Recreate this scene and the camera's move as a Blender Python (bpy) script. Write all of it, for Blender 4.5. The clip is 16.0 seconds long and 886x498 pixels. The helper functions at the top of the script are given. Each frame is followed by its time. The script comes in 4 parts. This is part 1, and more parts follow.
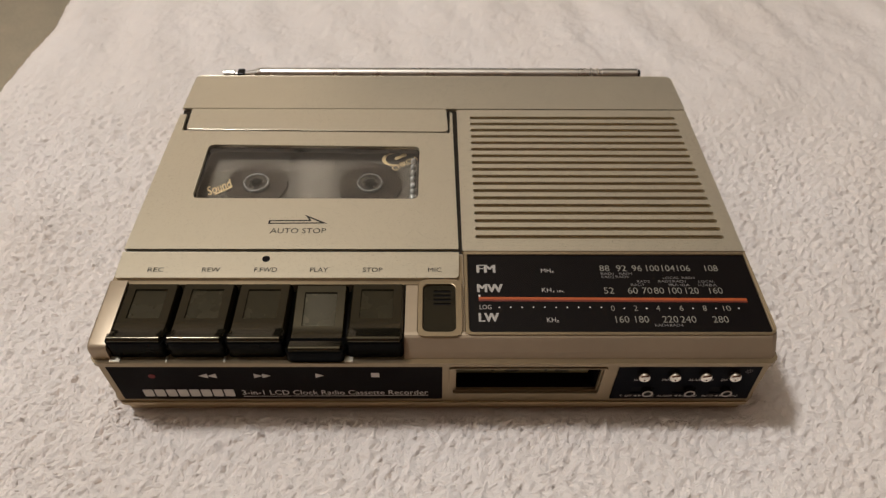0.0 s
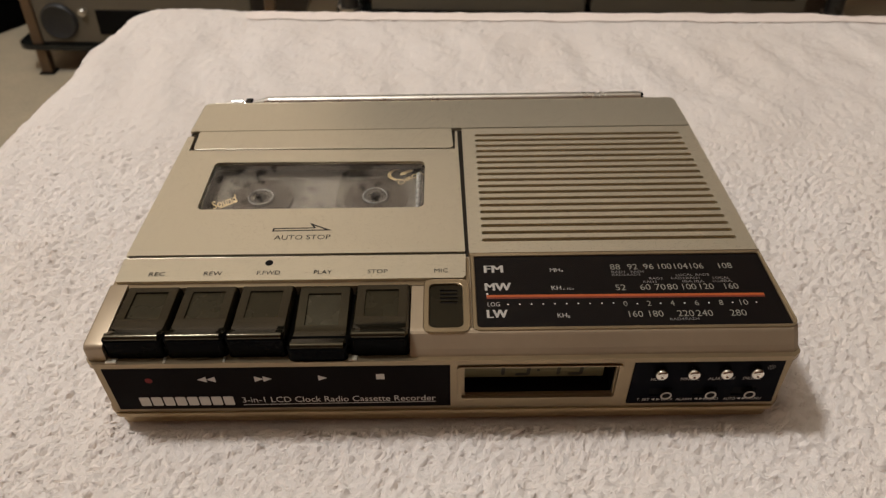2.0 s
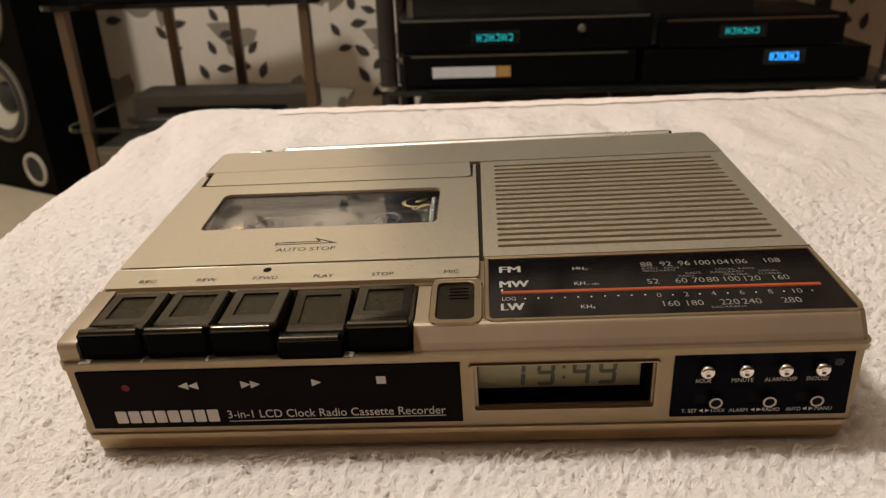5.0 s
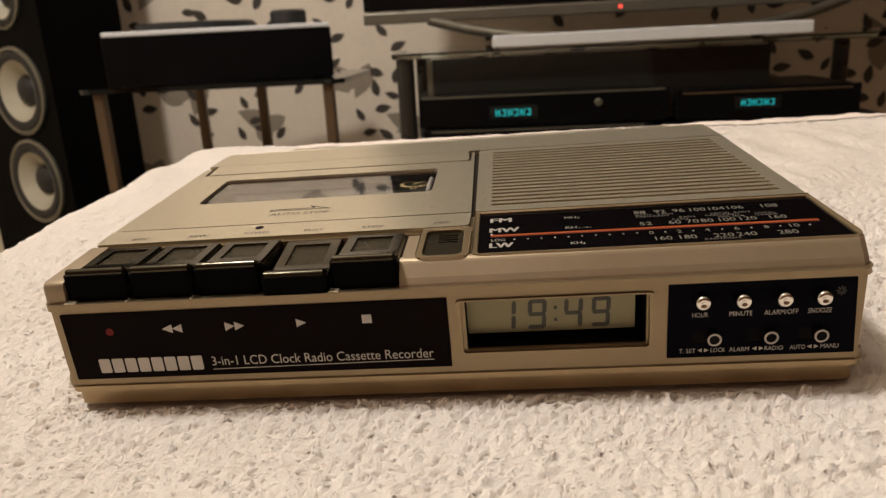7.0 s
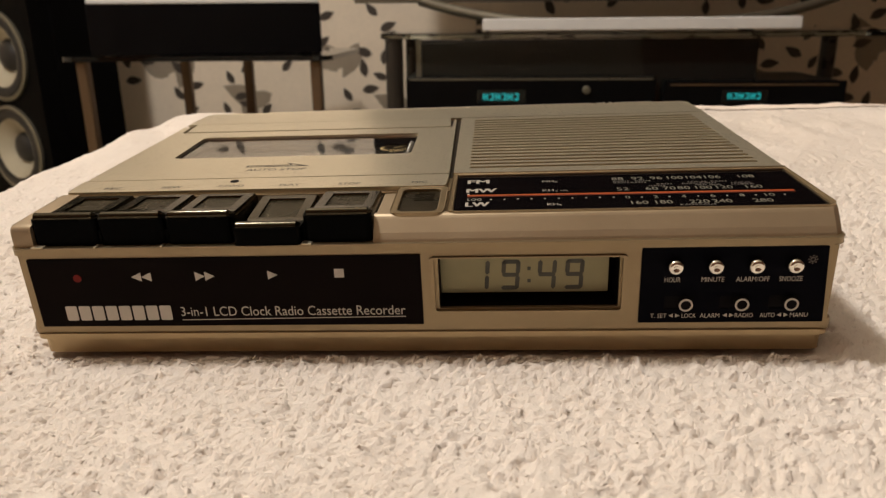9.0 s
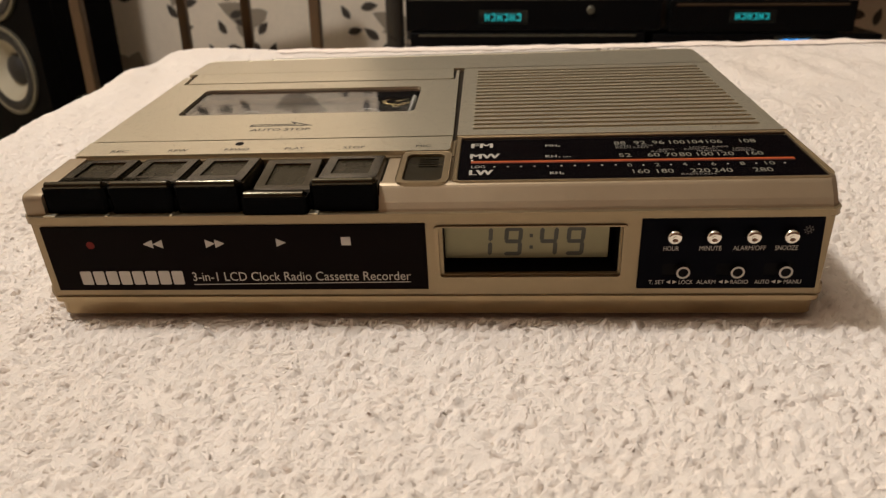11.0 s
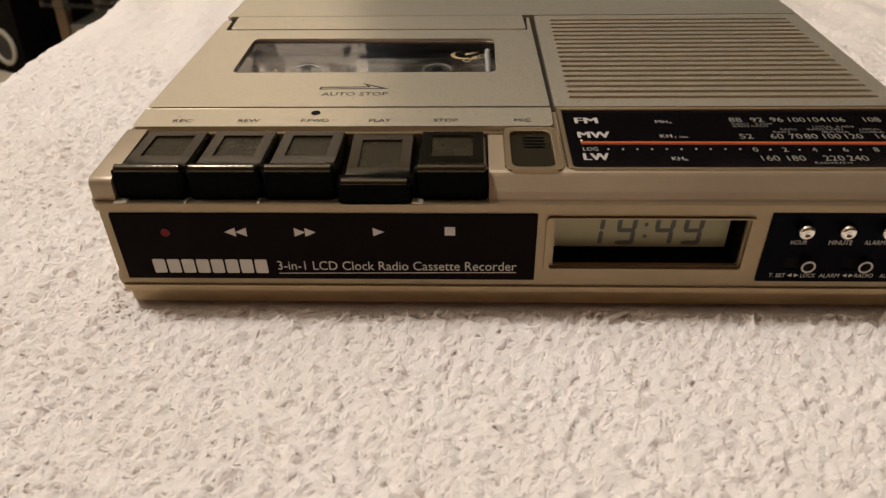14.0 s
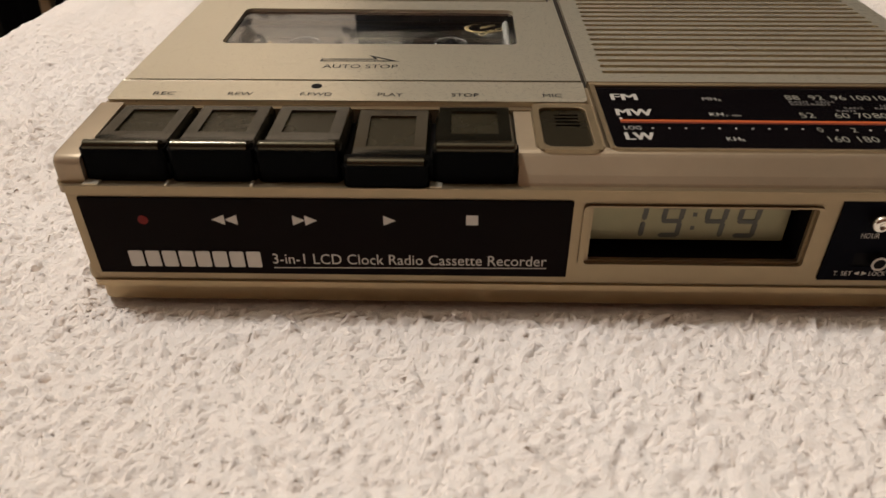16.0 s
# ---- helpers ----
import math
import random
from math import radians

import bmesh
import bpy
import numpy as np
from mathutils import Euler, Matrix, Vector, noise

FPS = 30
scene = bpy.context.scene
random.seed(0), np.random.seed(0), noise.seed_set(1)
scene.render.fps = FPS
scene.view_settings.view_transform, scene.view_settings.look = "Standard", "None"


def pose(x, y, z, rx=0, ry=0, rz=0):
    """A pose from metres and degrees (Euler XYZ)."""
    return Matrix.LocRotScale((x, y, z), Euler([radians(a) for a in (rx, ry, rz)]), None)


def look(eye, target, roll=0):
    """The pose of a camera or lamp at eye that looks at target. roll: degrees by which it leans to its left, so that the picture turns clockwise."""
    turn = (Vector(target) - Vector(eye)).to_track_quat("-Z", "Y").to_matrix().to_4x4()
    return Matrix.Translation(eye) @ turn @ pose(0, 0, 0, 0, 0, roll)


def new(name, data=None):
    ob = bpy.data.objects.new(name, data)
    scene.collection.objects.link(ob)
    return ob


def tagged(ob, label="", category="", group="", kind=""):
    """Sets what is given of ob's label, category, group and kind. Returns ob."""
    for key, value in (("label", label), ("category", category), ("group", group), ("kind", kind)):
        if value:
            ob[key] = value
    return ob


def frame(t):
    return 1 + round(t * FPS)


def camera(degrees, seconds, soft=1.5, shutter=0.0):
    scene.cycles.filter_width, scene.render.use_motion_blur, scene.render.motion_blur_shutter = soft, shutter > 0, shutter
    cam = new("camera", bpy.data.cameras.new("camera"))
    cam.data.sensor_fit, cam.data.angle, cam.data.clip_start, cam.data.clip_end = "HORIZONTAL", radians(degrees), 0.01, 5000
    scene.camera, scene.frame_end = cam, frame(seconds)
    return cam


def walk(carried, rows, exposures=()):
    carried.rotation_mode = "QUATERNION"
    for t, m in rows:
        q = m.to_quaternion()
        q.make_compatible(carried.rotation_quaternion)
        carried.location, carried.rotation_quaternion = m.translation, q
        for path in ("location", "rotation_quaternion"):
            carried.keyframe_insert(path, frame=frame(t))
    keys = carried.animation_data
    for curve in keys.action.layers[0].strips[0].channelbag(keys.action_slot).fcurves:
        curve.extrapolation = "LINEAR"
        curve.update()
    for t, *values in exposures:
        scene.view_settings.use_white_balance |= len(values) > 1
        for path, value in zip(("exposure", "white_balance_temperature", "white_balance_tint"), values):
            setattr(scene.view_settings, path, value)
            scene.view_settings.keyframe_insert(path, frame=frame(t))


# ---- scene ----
cam = camera(61.96, 16.0, soft=1.3)
cam.data.dof.use_dof = True
cam.data.dof.focus_distance, cam.data.dof.aperture_fstop = 0.216, 27.0
PATH = [
    (0, (-0.0081, -0.1452, 0.2198), (-0.0025, -0.0019, 0.0804), 2.76),
    (0.5, (-0.0069, -0.1510, 0.2094), (0.0007, -0.0005, 0.0779), 3.17),
    (1, (-0.0057, -0.1538, 0.2041), (-0.0002, -0.0002, 0.0762), 2.33),
    (1.5, (-0.0046, -0.1580, 0.2006), (-0.0008, -0.0016, 0.0760), 1.27),
    (2, (-0.0061, -0.1616, 0.1934), (-0.0037, -0.0019, 0.0729), 1.03),
    (2.5, (-0.0072, -0.1655, 0.1833), (-0.0052, -0.0012, 0.0692), 1.26),
    (3, (-0.0045, -0.1652, 0.1733), (-0.0033, 0.0031, 0.0653), 0.82),
    (3.5, (-0.0012, -0.1654, 0.1638), (-0.0048, 0.0076, 0.0635), -0.67),
    (4, (0.0008, -0.1673, 0.1534), (-0.0044, 0.0106, 0.0622), -0.12),
    (4.2, (0.0013, -0.1671, 0.1516), (-0.0038, 0.0117, 0.0620), -0.62),
    (6.3, (0.0141, -0.1808, 0.1090), (-0.0042, 0.0083, 0.0465), -3.13),
    (6.5, (0.0144, -0.1815, 0.1064), (-0.0038, 0.0085, 0.0465), -3.10),
    (7, (0.0159, -0.1831, 0.0964), (-0.0021, 0.0078, 0.0394), -2.97),
    (7.5, (0.0159, -0.1842, 0.0935), (-0.0037, 0.0059, 0.0346), -3.01),
    (8, (0.0178, -0.1834, 0.0933), (0.0010, 0.0069, 0.0339), -1.92),
    (8.5, (0.0179, -0.1847, 0.0919), (0.0036, 0.0056, 0.0321), -1.34),
    (9, (0.0181, -0.1840, 0.0884), (0.0045, 0.0061, 0.0279), -0.54),
    (9.2, (0.0205, -0.1835, 0.0864), (0.0062, 0.0067, 0.0261), -0.64),
    (11.3, (0.0151, -0.1836, 0.1058), (0.0023, -0.0028, 0.0212), -0.56),
    (11.5, (0.0134, -0.1838, 0.1080), (0.0019, -0.0038, 0.0217), -0.24),
    (12, (0.0105, -0.1845, 0.1185), (0.0024, -0.0071, 0.0265), 1.06),
    (12.5, (0.0034, -0.1805, 0.1307), (-0.0058, -0.0056, 0.0342), 0.11),
    (13, (-0.0049, -0.1741, 0.1410), (-0.0147, -0.0016, 0.0402), -0.37),
    (13.5, (-0.0120, -0.1732, 0.1389), (-0.0198, -0.0028, 0.0346), 0.39),
    (14, (-0.0202, -0.1623, 0.1154), (-0.0244, 0.0086, 0.0116), 0.87),
    (14.5, (-0.0259, -0.1493, 0.1069), (-0.0278, 0.0209, 0.0019), 1.85),
    (15, (-0.0261, -0.1460, 0.1010), (-0.0287, 0.0246, -0.0033), 1.70),
    (15.5, (-0.0291, -0.1443, 0.1000), (-0.0307, 0.0264, -0.0043), 2.08),
    (16, (-0.0276, -0.1427, 0.1015), (-0.0288, 0.0281, -0.0026), 1.76),
]
EXPOSURES = [(0.0, -0.18, 5930, 10), (2.5, -0.16, 6120, 10), (4.0, 0.01, 6250, 10), (7.0, 0.21, 6560, 10), (9.2, 0.20, 6720, 10), (11.5, 0.18, 6440, 10), (13.0, 0.16, 6240, 10), (16.0, 0.13, 6180, 10)]
walk(cam, [(t, look(eye, target, roll)) for t, eye, target, roll in PATH], EXPOSURES)

# ---- light ----
world = bpy.data.worlds.new("room_world")
scene.world = world
world.use_nodes = True
world.node_tree.nodes["Background"].inputs["Color"].default_value = (0.012, 0.010, 0.008, 1)
world.node_tree.nodes["Background"].inputs["Strength"].default_value = 1.0


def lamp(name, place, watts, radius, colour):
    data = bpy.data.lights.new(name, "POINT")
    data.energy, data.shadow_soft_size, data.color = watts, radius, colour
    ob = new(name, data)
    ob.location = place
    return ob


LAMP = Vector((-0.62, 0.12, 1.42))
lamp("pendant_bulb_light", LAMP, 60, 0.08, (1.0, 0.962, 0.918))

# ---- materials ----
MATS = {}


def material(name, colour, rough=0.5, metal=0.0, vary=0.08, scale=40.0, bump=0.0, bump_scale=400.0, coat=0.0, stretch=None, spec=0.5, rvary=0.17, tint=(1, 1, 1)):
    """A principled surface with colour variation at two scales and fine relief; stretch elongates the grain along x."""
    if name in MATS:
        return MATS[name]
    m = bpy.data.materials.new(name)
    m.use_nodes = True
    nt = m.node_tree
    n, l = nt.nodes, nt.links
    p = n["Principled BSDF"]
    p.inputs["Roughness"].default_value, p.inputs["Metallic"].default_value = rough, metal
    p.inputs["Coat Weight"].default_value = coat
    p.inputs["Specular IOR Level"].default_value = spec
    p.inputs["Specular Tint"].default_value = (*tint, 1)
    tc = n.new("ShaderNodeTexCoord")
    mp = n.new("ShaderNodeMapping")
    l.new(tc.outputs["Object"], mp.inputs["Vector"])
    if stretch:
        mp.inputs["Scale"].default_value = stretch
    a, b = n.new("ShaderNodeTexNoise"), n.new("ShaderNodeTexNoise")
    a.inputs["Scale"].default_value, b.inputs["Scale"].default_value = scale, scale * 9
    a.inputs["Detail"].default_value = b.inputs["Detail"].default_value = 4
    l.new(mp.outputs[0], a.inputs["Vector"]), l.new(mp.outputs[0], b.inputs["Vector"])
    mix = n.new("ShaderNodeMath")
    mix.operation = "ADD"
    l.new(a.outputs["Fac"], mix.inputs[0]), l.new(b.outputs["Fac"], mix.inputs[1])
    ramp = n.new("ShaderNodeMapRange")
    ramp.inputs["From Min"].default_value, ramp.inputs["From Max"].default_value = 0.6, 1.4
    ramp.inputs["To Min"].default_value, ramp.inputs["To Max"].default_value = 1 - vary, 1 + vary
    l.new(mix.outputs[0], ramp.inputs["Value"])
    mul = n.new("ShaderNodeVectorMath")
    mul.operation = "SCALE"
    mul.inputs[0].default_value = colour
    l.new(ramp.outputs[0], mul.inputs["Scale"])
    l.new(mul.outputs[0], p.inputs["Base Color"])
    rr = n.new("ShaderNodeMapRange")
    rr.inputs["From Min"].default_value, rr.inputs["From Max"].default_value = 0.3, 0.7
    rr.inputs["To Min"].default_value, rr.inputs["To Max"].default_value = rough * (1 - rvary), min(1, rough * (1 + rvary))
    l.new(a.outputs["Fac"], rr.inputs["Value"]), l.new(rr.outputs[0], p.inputs["Roughness"])
    if bump:
        c, bp = n.new("ShaderNodeTexNoise"), n.new("ShaderNodeBump")
        c.inputs["Scale"].default_value = bump_scale
        c.inputs["Detail"].default_value = 5
        l.new(mp.outputs[0], c.inputs["Vector"])
        bp.inputs["Strength"].default_value, bp.inputs["Distance"].default_value = bump, 0.0006
        l.new(c.outputs["Fac"], bp.inputs["Height"])
        l.new(bp.outputs[0], p.inputs["Normal"])
    MATS[name] = m
    return m


def glass(name, colour=(1, 1, 1), rough=0.02, ior=1.45):
    if name in MATS:
        return MATS[name]
    m = bpy.data.materials.new(name)
    m.use_nodes = True
    p = m.node_tree.nodes["Principled BSDF"]
    p.inputs["Base Color"].default_value = (*colour, 1)
    p.inputs["Roughness"].default_value, p.inputs["IOR"].default_value = rough, ior
    p.inputs["Transmission Weight"].default_value = 1.0
    MATS[name] = m
    return m


def glowing(name, colour, strength):
    if name in MATS:
        return MATS[name]
    m = bpy.data.materials.new(name)
    m.use_nodes = True
    p = m.node_tree.nodes["Principled BSDF"]
    p.inputs["Base Color"].default_value = (0.02, 0.02, 0.02, 1)
    p.inputs["Emission Color"].default_value = (*colour, 1)
    p.inputs["Emission Strength"].default_value = strength
    MATS[name] = m
    return m


CHAMPAGNE = material("champagne_plastic", (0.275, 0.207, 0.120), 0.36, 0.72, 0.05, 30, 0.04, 3000)
# Same plastic again, made lighter for the upper faces that catch more light.
SHELL = material("champagne_plastic_lit", (0.345, 0.268, 0.178), 0.40, 0.50, 0.05, 30, 0.04, 3000)
BRUSHED = material("brushed_champagne_metal", (0.665, 0.597, 0.455), 0.28, 0.76, 0.012, 900, 0.0, 2500, stretch=(1.0, 16.0, 16.0), rvary=0.03)
OLIVE = material("champagne_base_plastic", (0.43, 0.322, 0.178), 0.38, 0.55, 0.06, 30, 0.03, 3000)
BLACK = material("gloss_black_plastic", (0.003, 0.003, 0.003), 0.14, 0.0, 0.1, 60, 0.03, 1500, spec=0.22)
# Key plastic again, blacker and duller: shade on the fronts put into the colour.
DEEP = material("shaded_key_plastic", (0.0015, 0.0015, 0.0015), 0.25, 0, 0.1, 60, spec=0.02)
KEYTOP = material("satin_black_plastic", (0.0085, 0.0072, 0.0042), 0.13, 0.0, 0.12, 60, 0.03, 2000, spec=0.58, tint=(1.0, 0.86, 0.58))
PAD = material("key_pad_plastic", (0.019, 0.0155, 0.008), 0.27, 0.0, 0.15, 120, 0.2, 5000, spec=0.24, tint=(1.0, 0.86, 0.58))
GRIP = material("matt_black_plastic", (0.014, 0.011, 0.006), 0.3, 0.0, 0.15, 120, 0.2, 5000, spec=0.14, tint=(1.0, 0.86, 0.58))
PANEL = material("dark_brown_panel", (0.006, 0.0036, 0.003), 0.5, 0.0, 0.1, 50, 0.02, 1500, spec=0.03)
NAVY = material("navy_black_panel", (0.0022, 0.0022, 0.0045), 0.5, 0.0, 0.1, 50, 0.02, 1500, spec=0.03)
DIAL = material("black_dial_panel", (0.0035, 0.0025, 0.0028), 0.06, 0.0, 0.1, 50, 0.02, 1500, spec=0.27)
VOID = material("unlit_black_plastic", (0.004, 0.003, 0.003), 0.7, spec=0.1)
WELL = material("gap_shade_and_well_brown", (0.014, 0.010, 0.006), 0.4, spec=0.2)
SLOT = material("grille_backing", (0.11, 0.072, 0.029), 0.6, spec=0.2)
MARKPRINT = material("dial_mark_print", (0.34, 0.31, 0.27), 0.5, 0, 0.04, 300, spec=0.2)
PRINT = material("white_print", (0.55, 0.51, 0.45), 0.5, 0, 0.04, 300, spec=0.2)
DIALPRINT = material("dial_print", (0.19, 0.175, 0.14), 0.5, 0, 0.04, 300, spec=0.2)
GREYPRINT = material("grey_print", (0.15, 0.135, 0.12), 0.5, 0, 0.04, 300)
INK = material("black_ink", (0.007, 0.006, 0.005), 0.3, 0.0, 0.05, 300, spec=0.35)
ORANGE = material("orange_pointer", (0.36, 0.072, 0.014), 0.4, 0, 0.06, 100)
MAROON = material("maroon_pointer_shade", (0.12, 0.02, 0.01), 0.4, 0, 0.06, 100)
RED = material("red_print", (0.17, 0.016, 0.012), 0.4, 0, 0.06, 100, spec=0.1)
CHROME = material("chrome", (0.68, 0.65, 0.595), 0.30, 1.0, 0.03, 60, 0.01, 800)
BUTTON = material("chrome_button", (0.74, 0.70, 0.62), 0.14, 1.0, 0.04, 100)
LCD = material("lcd_reflector", (0.228, 0.200, 0.104), 0.32, 0.35, 0.04, 30, 0.02, 800)
SEG = material("lcd_segment", (0.050, 0.047, 0.029), 0.4, 0, 0.05, 100)
CLEAR = glass("clear_window_plastic")
SMOKE = glass("cassette_shell_smoke", (0.55, 0.52, 0.46), 0.06)
TAPE = material("brown_tape_pack", (0.022, 0.016, 0.012), 0.35, 0, 0.1, 80)
HUBW = material("grey_hub_plastic", (0.075, 0.068, 0.058), 0.15, 0, 0.05, 80)
LINER = material("grey_slip_sheet", (0.12, 0.11, 0.095), 0.4, 0, 0.12, 60)
RIMGLOSS = material("glossy_glint_ring", (0.085, 0.078, 0.066), 0.06, 0.0, 0.05, 80, spec=1.0)
RIB = material("glossy_pale_rib", (0.40, 0.38, 0.33), 0.08, 0.2, 0.05, 80, spec=1.0)
HAZE = material("hazy_slip_panel", (0.22, 0.20, 0.175), 0.35, 0, 0.12, 60)
GOLD = material("gold_print", (0.55, 0.40, 0.19), 0.4, 0.5, 0.05, 300)

# ---- mesh helpers (device plan in tenths of a metre) ----
S = 0.1
TILT = pose(0, 0, 0, 5.0, -1.6, 0)


def part(name, bm, mat, parent=None, label="", smooth=False, sharp=38):
    bmesh.ops.recalc_face_normals(bm, faces=bm.faces)
    me = bpy.data.meshes.new(name)
    bm.to_mesh(me)
    bm.free()
    me.materials.append(mat)
    if smooth:
        me.polygons.foreach_set("use_smooth", np.ones(len(me.polygons), bool))
        me.set_sharp_from_angle(angle=radians(sharp))
    ob = new(name, me)
    ob.parent = parent
    if label:
        ob["label"] = label
    return ob


def box(bm, x0, x1, y0, y1, z0, z1, k=S):
    vs = [bm.verts.new((x * k, y * k, z * k)) for z in (z0, z1) for x, y in ((x0, y0), (x1, y0), (x1, y1), (x0, y1))]
    for f in ((3, 2, 1, 0), (4, 5, 6, 7), (0, 1, 5, 4), (1, 2, 6, 5), (2, 3, 7, 6), (3, 0, 4, 7)):
        bm.faces.new([vs[i] for i in f])
    return vs


def soften(bm, offset, segments=2, angle=30):
    """Rounds the sharp edges of a mesh."""
    bm.normal_update()
    es = [e for e in bm.edges if len(e.link_faces) == 2 and math.degrees(e.calc_face_angle(0)) > angle]
    bmesh.ops.bevel(bm, geom=es, offset=offset * S, segments=segments, profile=0.5, affect="EDGES", clamp_overlap=True)


def block(x0, x1, y0, y1, z0, z1, r=0.0, seg=2, k=S):
    bm = bmesh.new()
    box(bm, x0, x1, y0, y1, z0, z1, k)
    if r:
        soften(bm, r * k / S, seg)
    return bm


def rounded(corners, r, n=5):
    """A closed outline through the corners, each rounded; r is one radius or one for each corner."""
    out, m = [], len(corners)
    rs = r if isinstance(r, (list, tuple)) else [r] * m
    for i in range(m):
        p, a, b = Vector(corners[i]), Vector(corners[i - 1]), Vector(corners[(i + 1) % m])
        if rs[i] <= 0:
            out.append(tuple(p))
            continue
        u, v = (a - p).normalized(), (b - p).normalized()
        half = u.angle(v) / 2
        d = rs[i] / math.tan(half)
        c = p + (u + v).normalized() * rs[i] / math.sin(half)
        s, e = p + u * d - c, p + v * d - c
        for j in range(n + 1):
            out.append(tuple(c + s.normalized().slerp(e.normalized(), j / n) * rs[i]))
    return out


def rect(x0, x1, y0, y1, r=0.0, n=4):
    return rounded([(x0, y0), (x1, y0), (x1, y1), (x0, y1)], r, n)


def slab(outline, z0, z1, holes=(), front=False, bm=None, lip=0.0):
    """A plate with holes, from z0 to z1 (or, if front, upright, from y0 = z0 at the back to y1 = z1 at its face)."""
    bm = bm or bmesh.new()
    put = (lambda x, y, h: (x * S, h * S, y * S)) if front else (lambda x, y, h: (x * S, y * S, h * S))
    loops = [outline, *holes]
    top, edges = [], []
    for loop in loops:
        vs = [bm.verts.new(put(x, y, z1)) for x, y in loop]
        top.append(vs)
        edges += [bm.edges.new((vs[i], vs[(i + 1) % len(vs)])) for i in range(len(vs))]
    got = bmesh.ops.triangle_fill(bm, use_beauty=True, use_dissolve=False, edges=edges)
    faces = [g for g in got["geom"] if isinstance(g, bmesh.types.BMFace)]
    low = {}
    for vs, loop in zip(top, loops):
        for v, (x, y) in zip(vs, loop):
            low[v] = bm.verts.new(put(x, y, z0))
    for f in faces:
        bm.faces.new([low[v] for v in reversed(f.verts[:])])
    for vs in top:
        for i, v in enumerate(vs):
            w = vs[(i + 1) % len(vs)]
            bm.faces.new((v, w, low[w], low[v]))
    return bm


def tube(bm, a, b, r0, r1=None, n=20, caps=True, k=S):
    """A round bar from a to b."""
    r1 = r0 if r1 is None else r1
    a, b = Vector(a) * k, Vector(b) * k
    m = (b - a).to_track_quat("Z", "Y").to_matrix()
    rings = []
    for c, r in ((a, r0), (b, r1)):
        rings.append([bm.verts.new(c + m @ Vector((math.cos(t) * r * k, math.sin(t) * r * k, 0))) for t in (2 * math.pi * i / n for i in range(n))])
    for i in range(n):
        bm.faces.new((rings[0][i], rings[0][(i + 1) % n], rings[1][(i + 1) % n], rings[1][i]))
    if caps:
        bm.faces.new(rings[0][::-1]), bm.faces.new(rings[1])
    return bm


def lathe(profile, centre, axis="z", n=32, k=S, closed=False):
    """A turned shape from (radius, height) pairs, capped, or closed on itself as a ring."""
    bm = bmesh.new()
    rings = []
    for r, h in profile:
        ring = []
        for i in range(n):
            t = 2 * math.pi * i / n
            a, b = r * math.cos(t), r * math.sin(t)
            v = (a, b, h) if axis == "z" else (a, -h, b)
            ring.append(bm.verts.new((Vector(centre) + Vector(v)) * k))
        rings.append(ring)
    for p, q in zip(rings, rings[1:] + (rings[:1] if closed else [])):
        for i in range(n):
            bm.faces.new((p[i], p[(i + 1) % n], q[(i + 1) % n], q[i]))
    if not closed:
        bm.faces.new(rings[0][::-1]), bm.faces.new(rings[-1])
    return bm


def writing(text, cx, cy, height, mat, parent, plane, depth, width=None, weight=0.0, name="lettering", slant=0.0, spin=0.0):
    """Printed letters centred at (cx, cy) on a horizontal ("top") or upright ("front") face."""
    cu = bpy.data.curves.new(name, "FONT")
    cu.body, cu.resolution_u, cu.shear = text, 3, slant
    tmp = new("tmp_text", cu)
    bpy.context.view_layer.update()
    me = bpy.data.meshes.new_from_object(tmp.evaluated_get(bpy.context.evaluated_depsgraph_get()))
    bpy.data.objects.remove(tmp)
    bm = bmesh.new()
    bm.from_mesh(me)
    bpy.data.meshes.remove(me)
    lo, hi = (Vector([f(v.co[a] for v in bm.verts) for a in (0, 1, 2)]) for f in (min, max))
    ky = height / (hi.y - lo.y)
    kx = width / (hi.x - lo.x) if width else ky
    for v in bm.verts:
        x, y = (v.co.x - (lo.x + hi.x) / 2) * kx + cx, (v.co.y - (lo.y + hi.y) / 2) * ky + cy
        if spin:
            c, q = math.cos(spin), math.sin(spin)
            x, y = cx + (x - cx) * c - (y - cy) * q, cy + (x - cx) * q + (y - cy) * c
        v.co = Vector((x, y, depth) if plane == "top" else (x, depth, y)) * S
    if weight:
        first = bm.faces[:]
        for k, side in enumerate((-1, 1)):
            lift = 0.0002 * (k + 1)
            more = bmesh.ops.duplicate(bm, geom=first)["geom"]
            step = Vector((side * weight * height, 0, lift) if plane == "top" else (side * weight * height, -lift, 0)) * S
            bmesh.ops.translate(bm, verts=[g for g in more if isinstance(g, bmesh.types.BMVert)], vec=step)
    me = bpy.data.meshes.new(name)
    bm.to_mesh(me)
    bm.free()
    me.materials.append(mat)
    ob = new(name, me)
    ob.parent = parent
    return ob


def thing(name, label, category, m=None, group="", kind=""):
    ob = new(name)
    ob.empty_display_size = 0.02
    ob.matrix_basis = m if m is not None else Matrix()
    return tagged(ob, label, category, group, kind)

